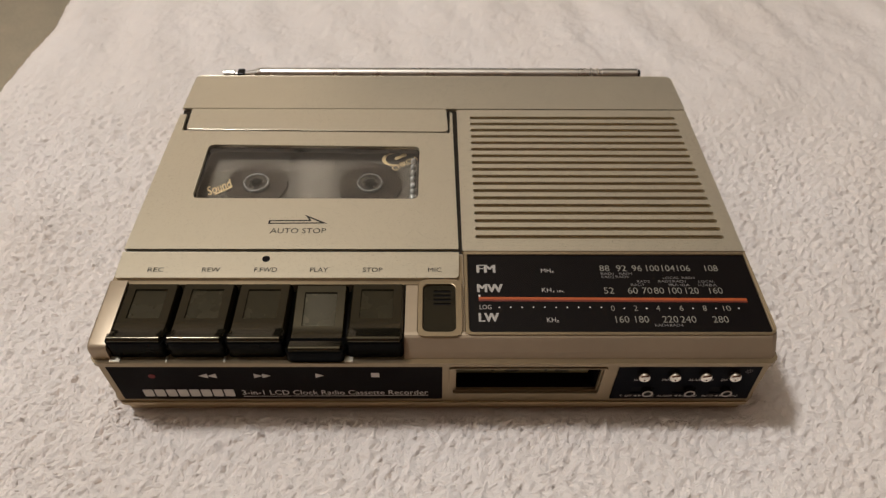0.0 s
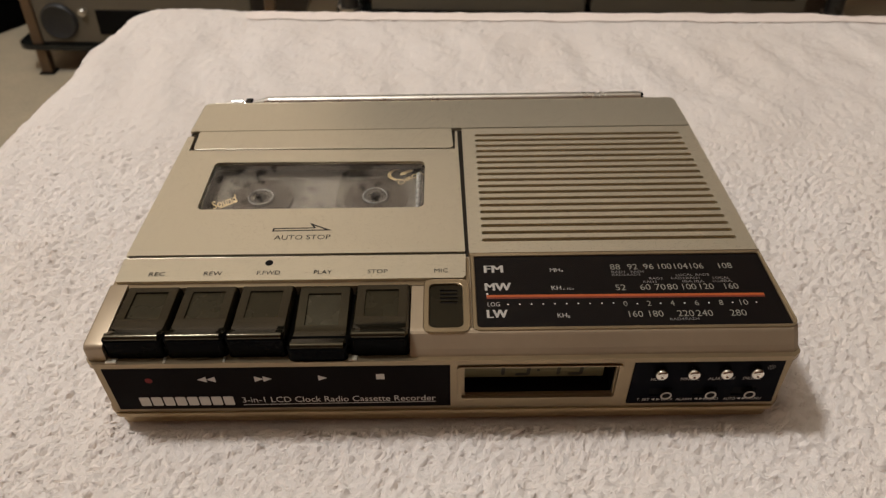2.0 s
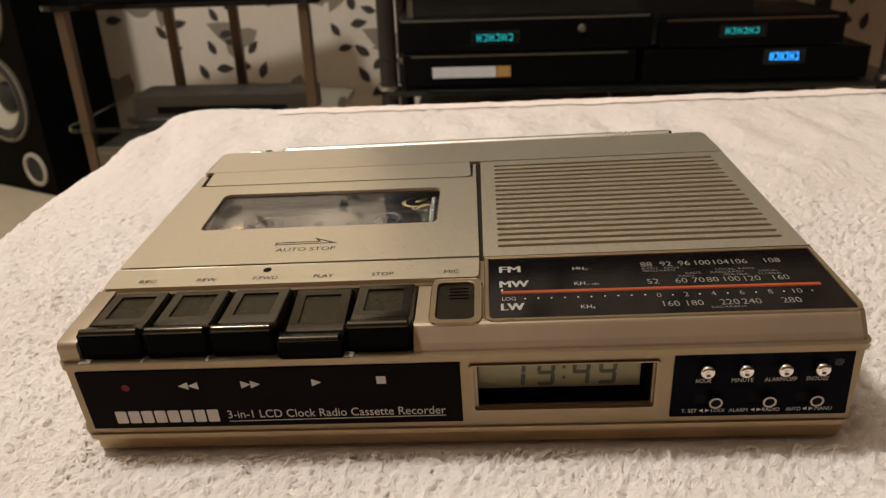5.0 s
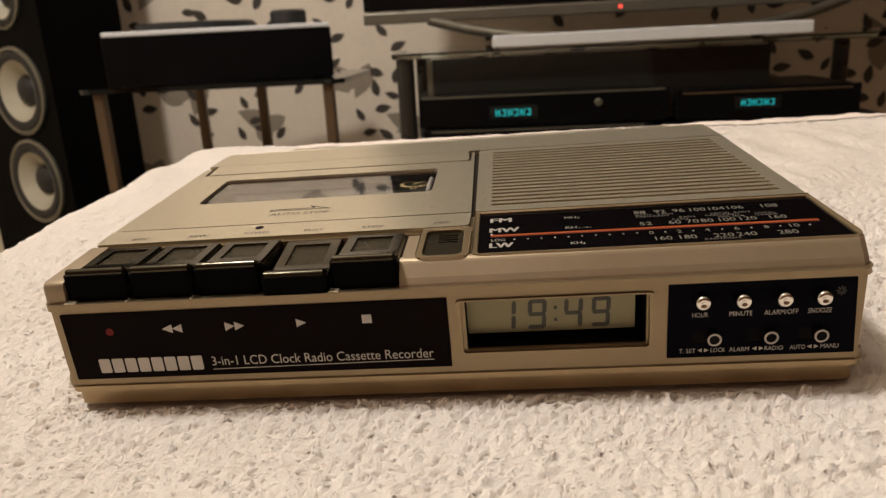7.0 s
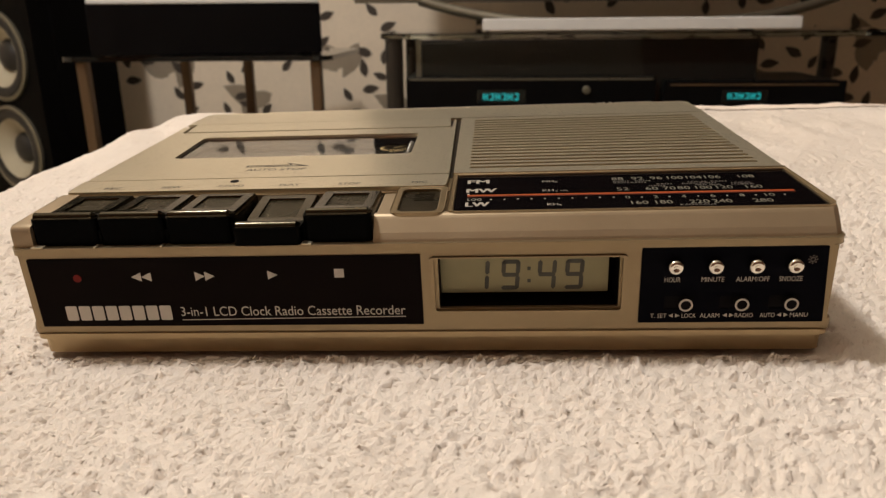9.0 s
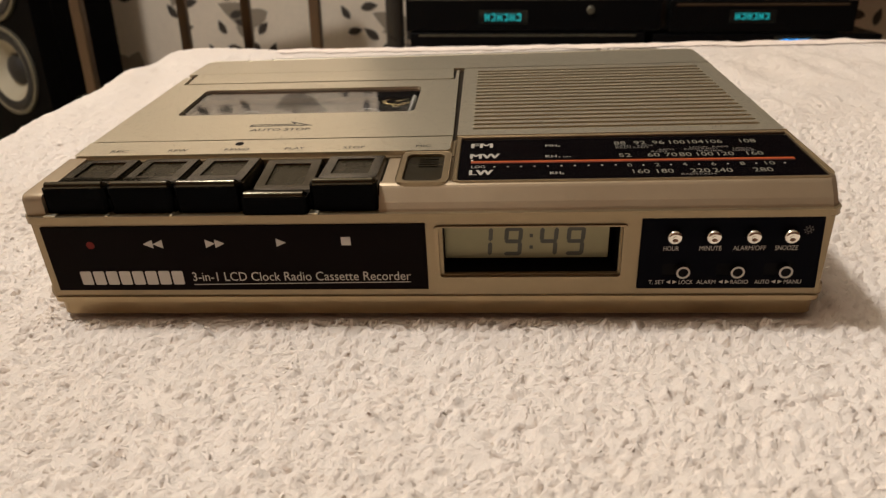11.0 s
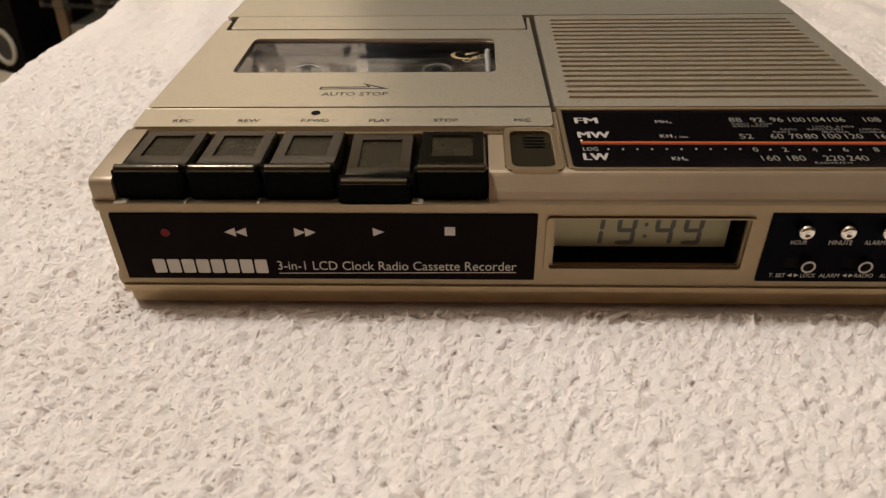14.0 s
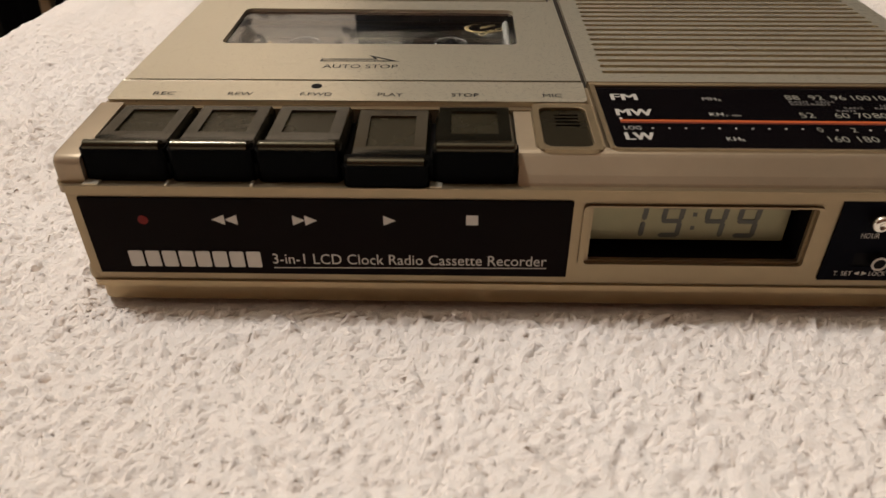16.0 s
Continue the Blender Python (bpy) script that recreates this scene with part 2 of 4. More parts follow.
# ---- the room ----
FLOOR, WALL, CEIL = -0.414, 1.80, 1.95
# Unseen east and south walls, coloured to darken and redden the bounced light.
DIM = material("red_brown_bounce_tint", (0.155, 0.066, 0.036), 0.7, 0, 0.08, 8, 0.1, 200)
CARPET = material("beige_carpet", (0.46, 0.39, 0.275), 0.9, 0, 0.14, 25, 0.8, 500)
PAPER = material("cream_wallpaper", (0.78, 0.67, 0.54), 0.6, 0, 0.06, 12, 0.1, 300)
PLASTER = material("white_ceiling_paint", (0.80, 0.73, 0.61), 0.8, 0, 0.04, 8, 0.1, 200)
LEAF = material("brown_leaf_print", (0.055, 0.042, 0.032), 0.55, 0, 0.15, 60)
SHADOWLEAF = material("taupe_leaf_print", (0.30, 0.245, 0.185), 0.55, 0, 0.12, 40)
tagged(part("floor", block(-2.4, 2.4, -1.5, WALL, FLOOR - 0.05, FLOOR, k=1), CARPET), "beige carpeted floor", "floor", kind="structure")
wall_north = tagged(part("wall_north", block(-2.4, 2.4, WALL, WALL + 0.1, FLOOR, CEIL, k=1), PAPER), "cream wallpapered wall with a dark leaf print", "wall", kind="structure")
for nm, x0, x1, y0, y1, mt, lb in (("wall_west", -2.5, -2.4, -1.5, WALL, PAPER, "cream wallpapered wall"), ("wall_east", 2.4, 2.5, -1.5, WALL, DIM, "unseen red-brown wall that tints the bounced light"), ("wall_south", -2.4, 2.4, -1.6, -1.5, DIM, "unseen red-brown wall that tints the bounced light")):
    tagged(part(nm, block(x0, x1, y0, y1, FLOOR, CEIL, k=1), mt), lb, "wall", kind="structure")
tagged(part("ceiling", block(-2.4, 2.4, -1.5, WALL, CEIL, CEIL + 0.1, k=1), PLASTER), "white painted ceiling", "ceiling", kind="structure")


def leaf_print(bm, x, z, size, turn, y):
    pts = []
    for i in range(7):
        t = i / 6
        pts.append((size * t, size * 0.26 * math.sin(math.pi * t ** 0.8)))
    pts += [(a, -b * 0.8) for a, b in pts[-2:0:-1]]
    c, s = math.cos(turn), math.sin(turn)
    bm.faces.new([bm.verts.new((x + a * c - b * s, y, z + a * s + b * c)) for a, b in pts])


def print_wallpaper():
    """Sprigs of dark leaves, and paler large leaf shadows, printed over the wall."""
    rng = random.Random(4)
    dark, pale = bmesh.new(), bmesh.new()
    for i in range(-15, 16):
        for j in range(-3, 12):
            x, z = i * 0.150 + 0.06 * (j % 2) + rng.uniform(-0.015, 0.015), j * 0.165 + 0.05 * (i % 3) + rng.uniform(-0.015, 0.015)
            if not FLOOR + 0.1 < z < CEIL - 0.15:
                continue
            up = rng.uniform(0.7, 2.2)
            for k in range(4):
                a = up + (0.9 if k % 2 else -0.9) + rng.uniform(-0.25, 0.25)
                d = 0.036 * k
                leaf_print(dark, x + d * math.cos(up) + 0.007 * math.cos(a), z + d * math.sin(up) + 0.007 * math.sin(a), rng.uniform(0.038, 0.051), a, WALL - 0.0016 - 0.0002 * k)
            if (i + j) % 3 == 0:
                for k in range(4):
                    leaf_print(pale, x + 0.05 + 0.02 * k, z - 0.06 + 0.025 * k, rng.uniform(0.07, 0.13), up + 0.6 + rng.uniform(0.2, 0.8) * k, WALL - 0.0004 - 0.0002 * k)
    part("leaf_print", dark, LEAF, wall_north, "dark brown printed leaves")["kind"] = "stuff"
    part("leaf_shadow_print", pale, SHADOWLEAF, wall_north, "taupe printed leaf shadows")["kind"] = "stuff"


print_wallpaper()

# ---- the footstool and the towel on it ----
TOWEL = bpy.data.materials.new("cream_towel_pile")


def towel_material(m):
    m.use_nodes = True
    nt = m.node_tree
    n, l = nt.nodes, nt.links
    p = n["Principled BSDF"]
    p.inputs["Roughness"].default_value = 0.95
    p.inputs["Sheen Weight"].default_value, p.inputs["Sheen Roughness"].default_value = 0.08, 0.5
    p.inputs["Specular IOR Level"].default_value = 0.1
    p.inputs["Subsurface Weight"].default_value = 0.0
    tc = n.new("ShaderNodeTexCoord")
    a, b, c = (n.new("ShaderNodeTexNoise") for _ in range(3))
    for q, s, d in ((a, 14, 3), (b, 420, 6), (c, 1500, 3)):
        q.inputs["Scale"].default_value, q.inputs["Detail"].default_value = s, d
        l.new(tc.outputs["Object"], q.inputs["Vector"])
    r = n.new("ShaderNodeValToRGB")
    r.color_ramp.elements[0].position, r.color_ramp.elements[0].color = 0.3, (0.82, 0.742, 0.668, 1)
    r.color_ramp.elements[1].position, r.color_ramp.elements[1].color = 0.7, (0.86, 0.793, 0.732, 1)
    l.new(a.outputs["Fac"], r.inputs["Fac"])
    l.new(r.outputs["Color"], p.inputs["Base Color"])
    add = n.new("ShaderNodeMath")
    add.operation = "ADD"
    l.new(b.outputs["Fac"], add.inputs[0]), l.new(c.outputs["Fac"], add.inputs[1])
    bp = n.new("ShaderNodeBump")
    bp.inputs["Strength"].default_value, bp.inputs["Distance"].default_value = 0.65, 0.0005
    l.new(add.outputs[0], bp.inputs["Height"]), l.new(bp.outputs[0], p.inputs["Normal"])
    through_light, both = n.new("ShaderNodeBsdfTranslucent"), n.new("ShaderNodeMixShader")
    through_light.inputs["Color"].default_value = (0.95, 0.80, 0.66, 1)
    both.inputs[0].default_value = 0.20
    l.new(p.outputs[0], both.inputs[1]), l.new(through_light.outputs[0], both.inputs[2])
    l.new(both.outputs[0], n["Material Output"].inputs["Surface"])


towel_material(TOWEL)
HEM = material("pink_woven_hem", (0.80, 0.69, 0.61), 0.85, 0, 0.06, 60, 0.4, 1800)


def band(shape, step, low, high, seed, squash=1.0, turn=0.0):
    """Smooth random relief whose waves are between low and high metres long; squash and turn make it run one way."""
    rng = np.random.default_rng(seed)
    f = np.fft.fft2(rng.standard_normal(shape))
    ky, kx = np.meshgrid(np.fft.fftfreq(shape[0], step), np.fft.fftfreq(shape[1], step), indexing="ij")
    c, s = math.cos(turn), math.sin(turn)
    k = np.hypot((kx * c + ky * s), (-kx * s + ky * c) * squash)
    g = np.exp(-((k * low) ** 2)) - np.exp(-((k * high) ** 2))
    out = np.real(np.fft.ifft2(f * g))
    return out / out.std()


REAR = 0.310  # where the towel turns down behind


def towel_edge(x, y):
    """How far a point of the towel lies outside the footstool's top, with rounded corners."""
    ds = [(-(x + 0.2150) + (y - 0.15) * 0.115) / 1.006, (y - REAR) + 0.045 * x, x - 0.42, -y - 0.42]
    k = 70.0
    return np.log(sum(np.exp(k * d) for d in ds)) / k


def drape(x, y, h):
    """Lays points of the flat towel over the footstool and down its sides."""
    d = towel_edge(x, y)
    e = 1e-4
    gx, gy = (towel_edge(x + e, y) - d) / e, (towel_edge(x, y + e) - d) / e
    gl = np.maximum(np.hypot(gx, gy), 1e-6)
    gx, gy = gx / gl, gy / gl
    r = 0.020
    out = np.maximum(d, 0)
    a = np.minimum(out / r, math.pi / 2)
    hang = np.maximum(out - r * math.pi / 2, 0)
    side, drop = r * np.sin(a) - out, r * (1 - np.cos(a)) + hang * 3.2
    return np.stack([x + gx * (side + h * np.sin(a)), y + gy * (side + h * np.sin(a)), h * np.cos(a) - drop], -1)


def mesh_from(name, co, quads, mat):
    me = bpy.data.meshes.new(name)
    me.vertices.add(len(co)), me.loops.add(quads.size), me.polygons.add(len(quads))
    me.vertices.foreach_set("co", np.ascontiguousarray(co).ravel())
    me.loops.foreach_set("vertex_index", quads.ravel())
    me.polygons.foreach_set("loop_start", np.arange(0, quads.size, 4))
    me.update(calc_edges=True)
    me.polygons.foreach_set("use_smooth", np.ones(len(quads), bool))
    me.materials.append(mat)
    return me


def build_towel():
    """The cloth, and on it the pile: many small curled tufts that lie over one another."""
    step = 0.003
    xs, ys = np.arange(-0.300, 0.500, step), np.arange(-0.480, 0.393, step)
    X, Y = np.meshgrid(xs, ys)
    sh = X.shape
    fold = np.clip((Y - 0.13) / 0.09, 0, 1) ** 1.3 * np.clip((REAR - 0.045 * X - Y) / 0.04, 0.1, 1)
    H = fold * (0.0011 * band(sh, step, 0.08, 0.17, 8, 0.4, 1.95)) + 0.0006 * np.clip((np.abs(X) - 0.11) / 0.06, 0, 1) * band(sh, step, 0.06, 0.14, 7) + 0.00025 * band(sh, step, 0.008, 0.03, 6)
    H += 0.0030 * np.exp(-(((X + 0.195) / 0.05) ** 2)) * np.clip((Y - 0.06) / 0.12, 0, 1)
    flat = np.clip(np.maximum(np.maximum(np.abs(X + 0.002) - 0.112, -0.012 - Y), Y - 0.146) / 0.03, 0, 1)
    gap = np.maximum(np.maximum(np.abs(X + 0.002) - 0.1085, -0.0012 - Y), Y - 0.141)
    H = H * flat - 0.0024 + 0.0019 * np.clip(gap / 0.003, 0, 1) + 0.0010 * np.exp(-((gap - 0.005) / 0.005) ** 2)
    fine = 0.0008
    fx, fy = np.arange(-0.300, 0.500, fine), np.arange(-0.480, 0.393, fine)
    fs = (len(fy), len(fx))
    sweep = np.clip(0.5 + 0.6 * band(fs, fine, 0.015, 0.05, 34), 0, 1)
    locks, creases = ((1 - sweep) * band(fs, fine, 0.0012, 0.0048, a, 2.7, 0.30 - math.pi / 2) + sweep * band(fs, fine, 0.0012, 0.0048, b, 2.7, 1.0 - math.pi / 2) for a, b in ((31, 35), (32, 36)))
    pits = np.clip(band(fs, fine, 0.0022, 0.0060, 37, 1.7, 0.5 - math.pi / 2) - 1.75, 0, 1)
    CLUMP = 0.00068 * locks + 0.00022 * band(fs, fine, 0.004, 0.012, 33) - 0.00082 * np.exp(-(creases / 0.20) ** 2) - 0.0010 * pits
    thin = band(sh, step, 0.008, 0.03, 21)
    lie = band(sh, step, 0.02, 0.07, 22)
    ny, nx = sh

    def between(F, x, y, gap=step):
        ky, kx = F.shape
        p, r = np.clip((x - xs[0]) / gap, 0, kx - 1.001), np.clip((y - ys[0]) / gap, 0, ky - 1.001)
        a, b = p.astype(int), r.astype(int)
        u, w = p - a, r - b
        return (F[b, a] * (1 - u) + F[b, a + 1] * u) * (1 - w) + (F[b + 1, a] * (1 - u) + F[b + 1, a + 1] * u) * w

    def pile(x, y, up):
        """The height of the pile, flattened under the recorder and smoothed towards the rear."""
        body = np.clip(np.maximum(np.maximum(np.abs(x + 0.002) - 0.1075, -0.0012 - y), y - 0.1375) / 0.002, 0, 1)
        calm = 1 - 0.70 * np.clip((y - 0.11) / 0.08, 0, 1)
        return between(H, x, y) + (up + between(CLUMP, x, y, fine)) * (0.25 + 0.75 * body) * calm

    bx, by = np.meshgrid(
        np.concatenate([np.arange(-0.299, -0.272, 0.003), np.arange(-0.272, 0.318, 0.0010), np.arange(0.318, 0.498, 0.003)]),
        np.concatenate([np.arange(-0.479, -0.125, 0.004), np.arange(-0.125, 0.16, 0.0010), np.arange(0.16, 0.391, 0.0018)]))
    idx = np.arange(bx.size).reshape(bx.shape)
    quads = np.stack([idx[:-1, :-1], idx[:-1, 1:], idx[1:, 1:], idx[1:, :-1]], -1).reshape(-1, 4)
    towel = new("towel", mesh_from("towel", drape(bx.ravel(), by.ravel(), pile(bx, by, -0.00012).ravel()), quads, TOWEL))
    towel.matrix_basis = TILT
    tagged(towel, "cream fleecy towel spread over a footstool", "towel")

    rng = np.random.default_rng(11)
    tx, ty = [], []
    for gap, y0, y1 in ((0.00130, -0.125, 0.16), (0.0020, 0.16, 0.365)):
        gx, gy = np.meshgrid(np.arange(-0.272, 0.318, gap), np.arange(y0, y1, gap))
        tx.append(gx.ravel() + rng.uniform(-0.5, 0.5, gx.size) * gap), ty.append(gy.ravel() + rng.uniform(-0.5, 0.5, gx.size) * gap)
    tx, ty = np.concatenate(tx), np.concatenate(ty)
    near = lambda F, x, y: F[np.clip(((y - ys[0]) / step).round().astype(int), 0, ny - 1), np.clip(((x - xs[0]) / step).round().astype(int), 0, nx - 1)]
    inside = (np.abs(tx + 0.002) < 0.1035) & (ty > 0.004) & (ty < 0.134)
    keep = ~inside & (towel_edge(tx, ty) < 0.055) & (rng.random(tx.size) > 0.02 + 0.05 * np.clip(near(thin, tx, ty), 0, 2))
    keep &= between(pits, tx, ty, fine) < 0.02
    keep &= ~((tx > -0.125) & (ty > REAR - 0.045 * tx - 0.0005 - 0.002 * near(lie, tx, ty)))
    tx, ty = tx[keep], ty[keep]
    n = len(tx)
    size = rng.uniform(0.6, 1.5, n) * np.where(ty > 0.16, 1.3, 1.0)
    turn = 0.62 + 0.30 * near(lie, tx, ty) + 0.25 * near(thin, tx, ty) + rng.normal(0, 0.55, n)
    curl = rng.normal(0, 0.55, n)
    lift = rng.uniform(0.2, 1.0, n)
    s, v = np.meshgrid(np.linspace(0, 1, 4), np.linspace(-1, 1, 3), indexing="ij")
    s, v = s.ravel()[None], v.ravel()[None]
    wide = 0.00048 * size[:, None] * np.sin(np.pi * np.clip(s * 0.92 + 0.06, 0, 1)) ** 0.6
    along = 0.0029 * size[:, None] * (s - 0.5)
    bend = curl[:, None] * along * along * 170
    lx, ly = along, v * wide + bend
    c, q = np.cos(turn)[:, None], np.sin(turn)[:, None]
    px, py = tx[:, None] + lx * c - ly * q, ty[:, None] + lx * q + ly * c
    up = (0.00050 * size[:, None] * np.sqrt(np.clip(1 - v * v, 0, 1)) * np.sin(np.pi * np.clip(s, 0.03, 0.97)) ** 0.5 + 0.00026 * lift[:, None] * s ** 1.5 - 0.00036)

    rim = np.maximum(np.maximum(np.abs(tx + 0.002) - 0.1085, -0.0012 - ty), ty - 0.141)
    up += (0.0017 * rng.random(n) * np.exp(-(((rim - 0.003) / 0.0025) ** 2)))[:, None] * s
    hz = pile(px, py, up)
    co = drape(px.ravel(), py.ravel(), hz.ravel())
    m = s.size
    cell = np.arange(12).reshape(4, 3)
    q0 = np.stack([cell[:-1, :-1], cell[1:, :-1], cell[1:, 1:], cell[:-1, 1:]], -1).reshape(-1, 4)
    quads = (q0[None] + (np.arange(n) * m)[:, None, None]).reshape(-1, 4)
    fleece = new("fleece", mesh_from("fleece", co, quads, TOWEL))
    fleece.parent = towel
    tagged(fleece, "soft curled cream fleece", kind="stuff")
    hx, hv = np.meshgrid(np.linspace(-0.128, 0.330, 120), np.linspace(-0.007, 0.045, 24))
    hy = REAR - 0.045 * hx + hv
    hh = between(H, hx, hy) + 0.0006 + 0.0003 * np.sin(hv * 900) * np.exp(-((hv + 0.004) / 0.004) ** 2)
    idx = np.arange(hx.size).reshape(hx.shape)
    quads = np.stack([idx[:-1, :-1], idx[:-1, 1:], idx[1:, 1:], idx[1:, :-1]], -1).reshape(-1, 4)
    hem = new("hem", mesh_from("hem", drape(hx.ravel(), hy.ravel(), hh.ravel()), quads, HEM))
    hem.parent = towel
    hem["label"] = "flat pinkish woven hem"


build_towel()
FABRIC = material("brown_upholstery", (0.10, 0.07, 0.05), 0.9, 0, 0.15, 60, 0.5, 800)


def build_footstool():
    root = thing("footstool", "brown upholstered footstool covered by the towel", "footstool", pose(0.1, -0.05, FLOOR))
    bm = bmesh.new()
    vs = box(bm, -0.27, 0.29, -0.32, 0.30, 0.12, 0.40, 1)
    for v in vs[4:]:
        q = Vector((v.co.x + 0.1, v.co.y - 0.05, 0))
        v.co.z = -0.012 - FLOOR + q.y * math.tan(radians(5.0)) + q.x * math.tan(radians(1.6))
    part("cushion", bm, FABRIC, root)
    for x in (-0.22, 0.24):
        for y in (-0.27, 0.25):
            part("leg", tube(bmesh.new(), (x, y, 0), (x, y, 0.125), 0.018, 0.026, k=1), BLACK, root)


build_footstool()

# ---- the cassette recorder ----
rec = thing("cassette_recorder", "champagne-grey clock radio cassette recorder lying on a towel", "cassette recorder", TILT)
TOP = 0.387
BAY = rect(-1.02, 0.045, 0.56, 1.025, 0.02)  # opening under the cassette door


def xl(y):
    return -1.111 + 0.0385 * y


def xr(y):
    return 1.064 - 0.049 * y


def hull(inset, y0, y1, r):
    """The recorder's outline in plan, narrowing a little to the back."""
    return rounded([(xl(y0) + inset, y0), (xr(y0) - inset, y0), (xr(y1) - inset, y1), (xl(y1) + inset, y1)], r)


def rear_slope(bm):
    """Lets the top of the rear part fall away to the back."""
    for v in bm.verts:
        if v.co.z > 0.34 * S:
            v.co.z -= max(0.0, v.co.y / S - 1.18) * 0.03 * S
    return bm


def build_body():
    # lower half, open at the clock window
    bm = bmesh.new()
    win = rect(0.022, 0.532, 0.122, 0.284, 0.012)
    slab(rect(xl(0) + 0.016, xr(0) - 0.016, 0.066, 0.306, 0.004), 0.035, 0.0, [win], True, bm)
    part("front_frame", bm, CHAMPAGNE, rec)
    part("lower_body", slab(hull(0.017, 0.1305, 1.388, [0.004, 0.004, 0.05, 0.05]), 0.066, 0.3058), CHAMPAGNE, rec)
    for nm, z0, z1 in (("lower_ledge", 0.066, 0.118), ("upper_ledge", 0.288, 0.3058)):
        part(nm, slab(hull(0.0175, 0.0355, 0.130, 0.003), z0, z1), CHAMPAGNE, rec)
    bm = slab(hull(0.008, 0.012, 1.380, 0.03), 0.0, 0.052)
    slab(hull(0.003, -0.006, 1.398, 0.03), 0.052, 0.066, (), False, bm)
    soften(bm, 0.006, 2, 50)
    part("base", bm, OLIVE, rec, "olive-toned base moulding")
    part("rim_groove", slab(hull(0.026, 0.012, 1.385, 0.035), 0.306, 0.3095, [BAY]), CHAMPAGNE, rec)
    bm = slab(hull(0.0, -0.014, 1.410, 0.035), 0.3095, 0.3265, [BAY])
    soften(bm, 0.0075, 4, 50)
    part("rim", bm, CHAMPAGNE, rec, "", True, 60)
    for f, s in ((xl, 1), (xr, -1)):
        part("corner_boss", lathe([(0.020, 0.066), (0.022, 0.080), (0.019, 0.096), (0.008, 0.105)], (f(0) + s * 0.021, 0.020, 0), n=20), CHAMPAGNE, rec, "", True)
    # upper half round the key bay
    bm = bmesh.new()
    z0, z1 = 0.3266, 0.374
    slab(hull(0.018, 0.262, 1.172, 0.0), z0, z1, [BAY], False, bm)
    # right front with its sloping face
    prof = [(0.003, 0.3266), (0.006, 0.333), (0.016, 0.347), (0.042, 0.377), (0.047, 0.382), (0.054, 0.386), (0.064, 0.387), (0.064, 0.375), (0.262, 0.374), (0.262, 0.3266)]
    rings = []
    for x, inset in ((-0.1215, 0.0), (1.040, 0.0), (1.056, 0.012)):
        rings.append([bm.verts.new((x * S, (y + inset * (1 if y < 0.1 else 0)) * S, z * S)) for y, z in prof])
    for p, q in zip(rings, rings[1:]):
        for i in range(len(prof)):
            j = (i + 1) % len(prof)
            bm.faces.new((p[i], p[j], q[j], q[i]))
    bm.faces.new(rings[0]), bm.faces.new(rings[-1][::-1])
    part("upper_shell", bm, SHELL, rec)
    # the arm beside the keys
    bm = bmesh.new()
    rings = []
    prof = [(0.003, 0.3266), (0.0045, 0.368), (0.007, 0.3775), (0.012, 0.3835), (0.022, 0.387), (0.27, 0.387), (0.27, 0.3266)]
    for x, dy, dz in ((-1.1065, 0.014, -0.012), (-1.1050, 0.007, -0.005), (-1.1015, 0.002, -0.0015), (-1.096, 0.0, 0.0), (-1.0445, 0.0, 0.0)):
        rings.append([bm.verts.new((x * S, (y + (dy if y < 0.2 else 0)) * S, (z + (dz if z > 0.37 else 0)) * S)) for y, z in prof])
    for p, q in zip(rings, rings[1:]):
        for i in range(len(prof)):
            j = (i + 1) % len(prof)
            bm.faces.new((p[i], p[j], q[j], q[i]))
    bm.faces.new(rings[0]), bm.faces.new(rings[-1][::-1])
    part("key_bay_arm", bm, SHELL, rec, "", True, 40)
    part("key_bay_floor", block(-1.044, -0.1225, 0.045, 0.2615, 0.3266, 0.3296), VOID, rec, "black key bay floor")
    # side cheeks of the upper half
    for f, s in ((xl, 1), (xr, -1)):
        bm = bmesh.new()
        q0, q1 = (0.262, 1.172)
        pts = [(f(q0) + s * 0.004, q0), (f(q0) + s * 0.022, q0), (f(q1) + s * 0.022, q1), (f(q1) + s * 0.004, q1)]
        slab(pts if s > 0 else pts[::-1], 0.3268, 0.3745, (), False, bm)
        part("side_cheek", bm, CHAMPAGNE, rec)
    part("rear_shell", rear_slope(slab(hull(0.004, 1.1725, 1.402, [0.0, 0.0, 0.04, 0.04]), z0, z1)), CHAMPAGNE, rec)
    # little pale blocks in place of the light that passes between the keys
    for x, w in ((-1.030, 0.035), (-0.868, 0.008), (-0.686, 0.008), (-0.296, 0.028)):
        part("key_gap_light", block(x - w / 2, x + w / 2, -0.010, 0.014, 0.3262, 0.3305, 0.0015, 1), BRUSHED, rec)


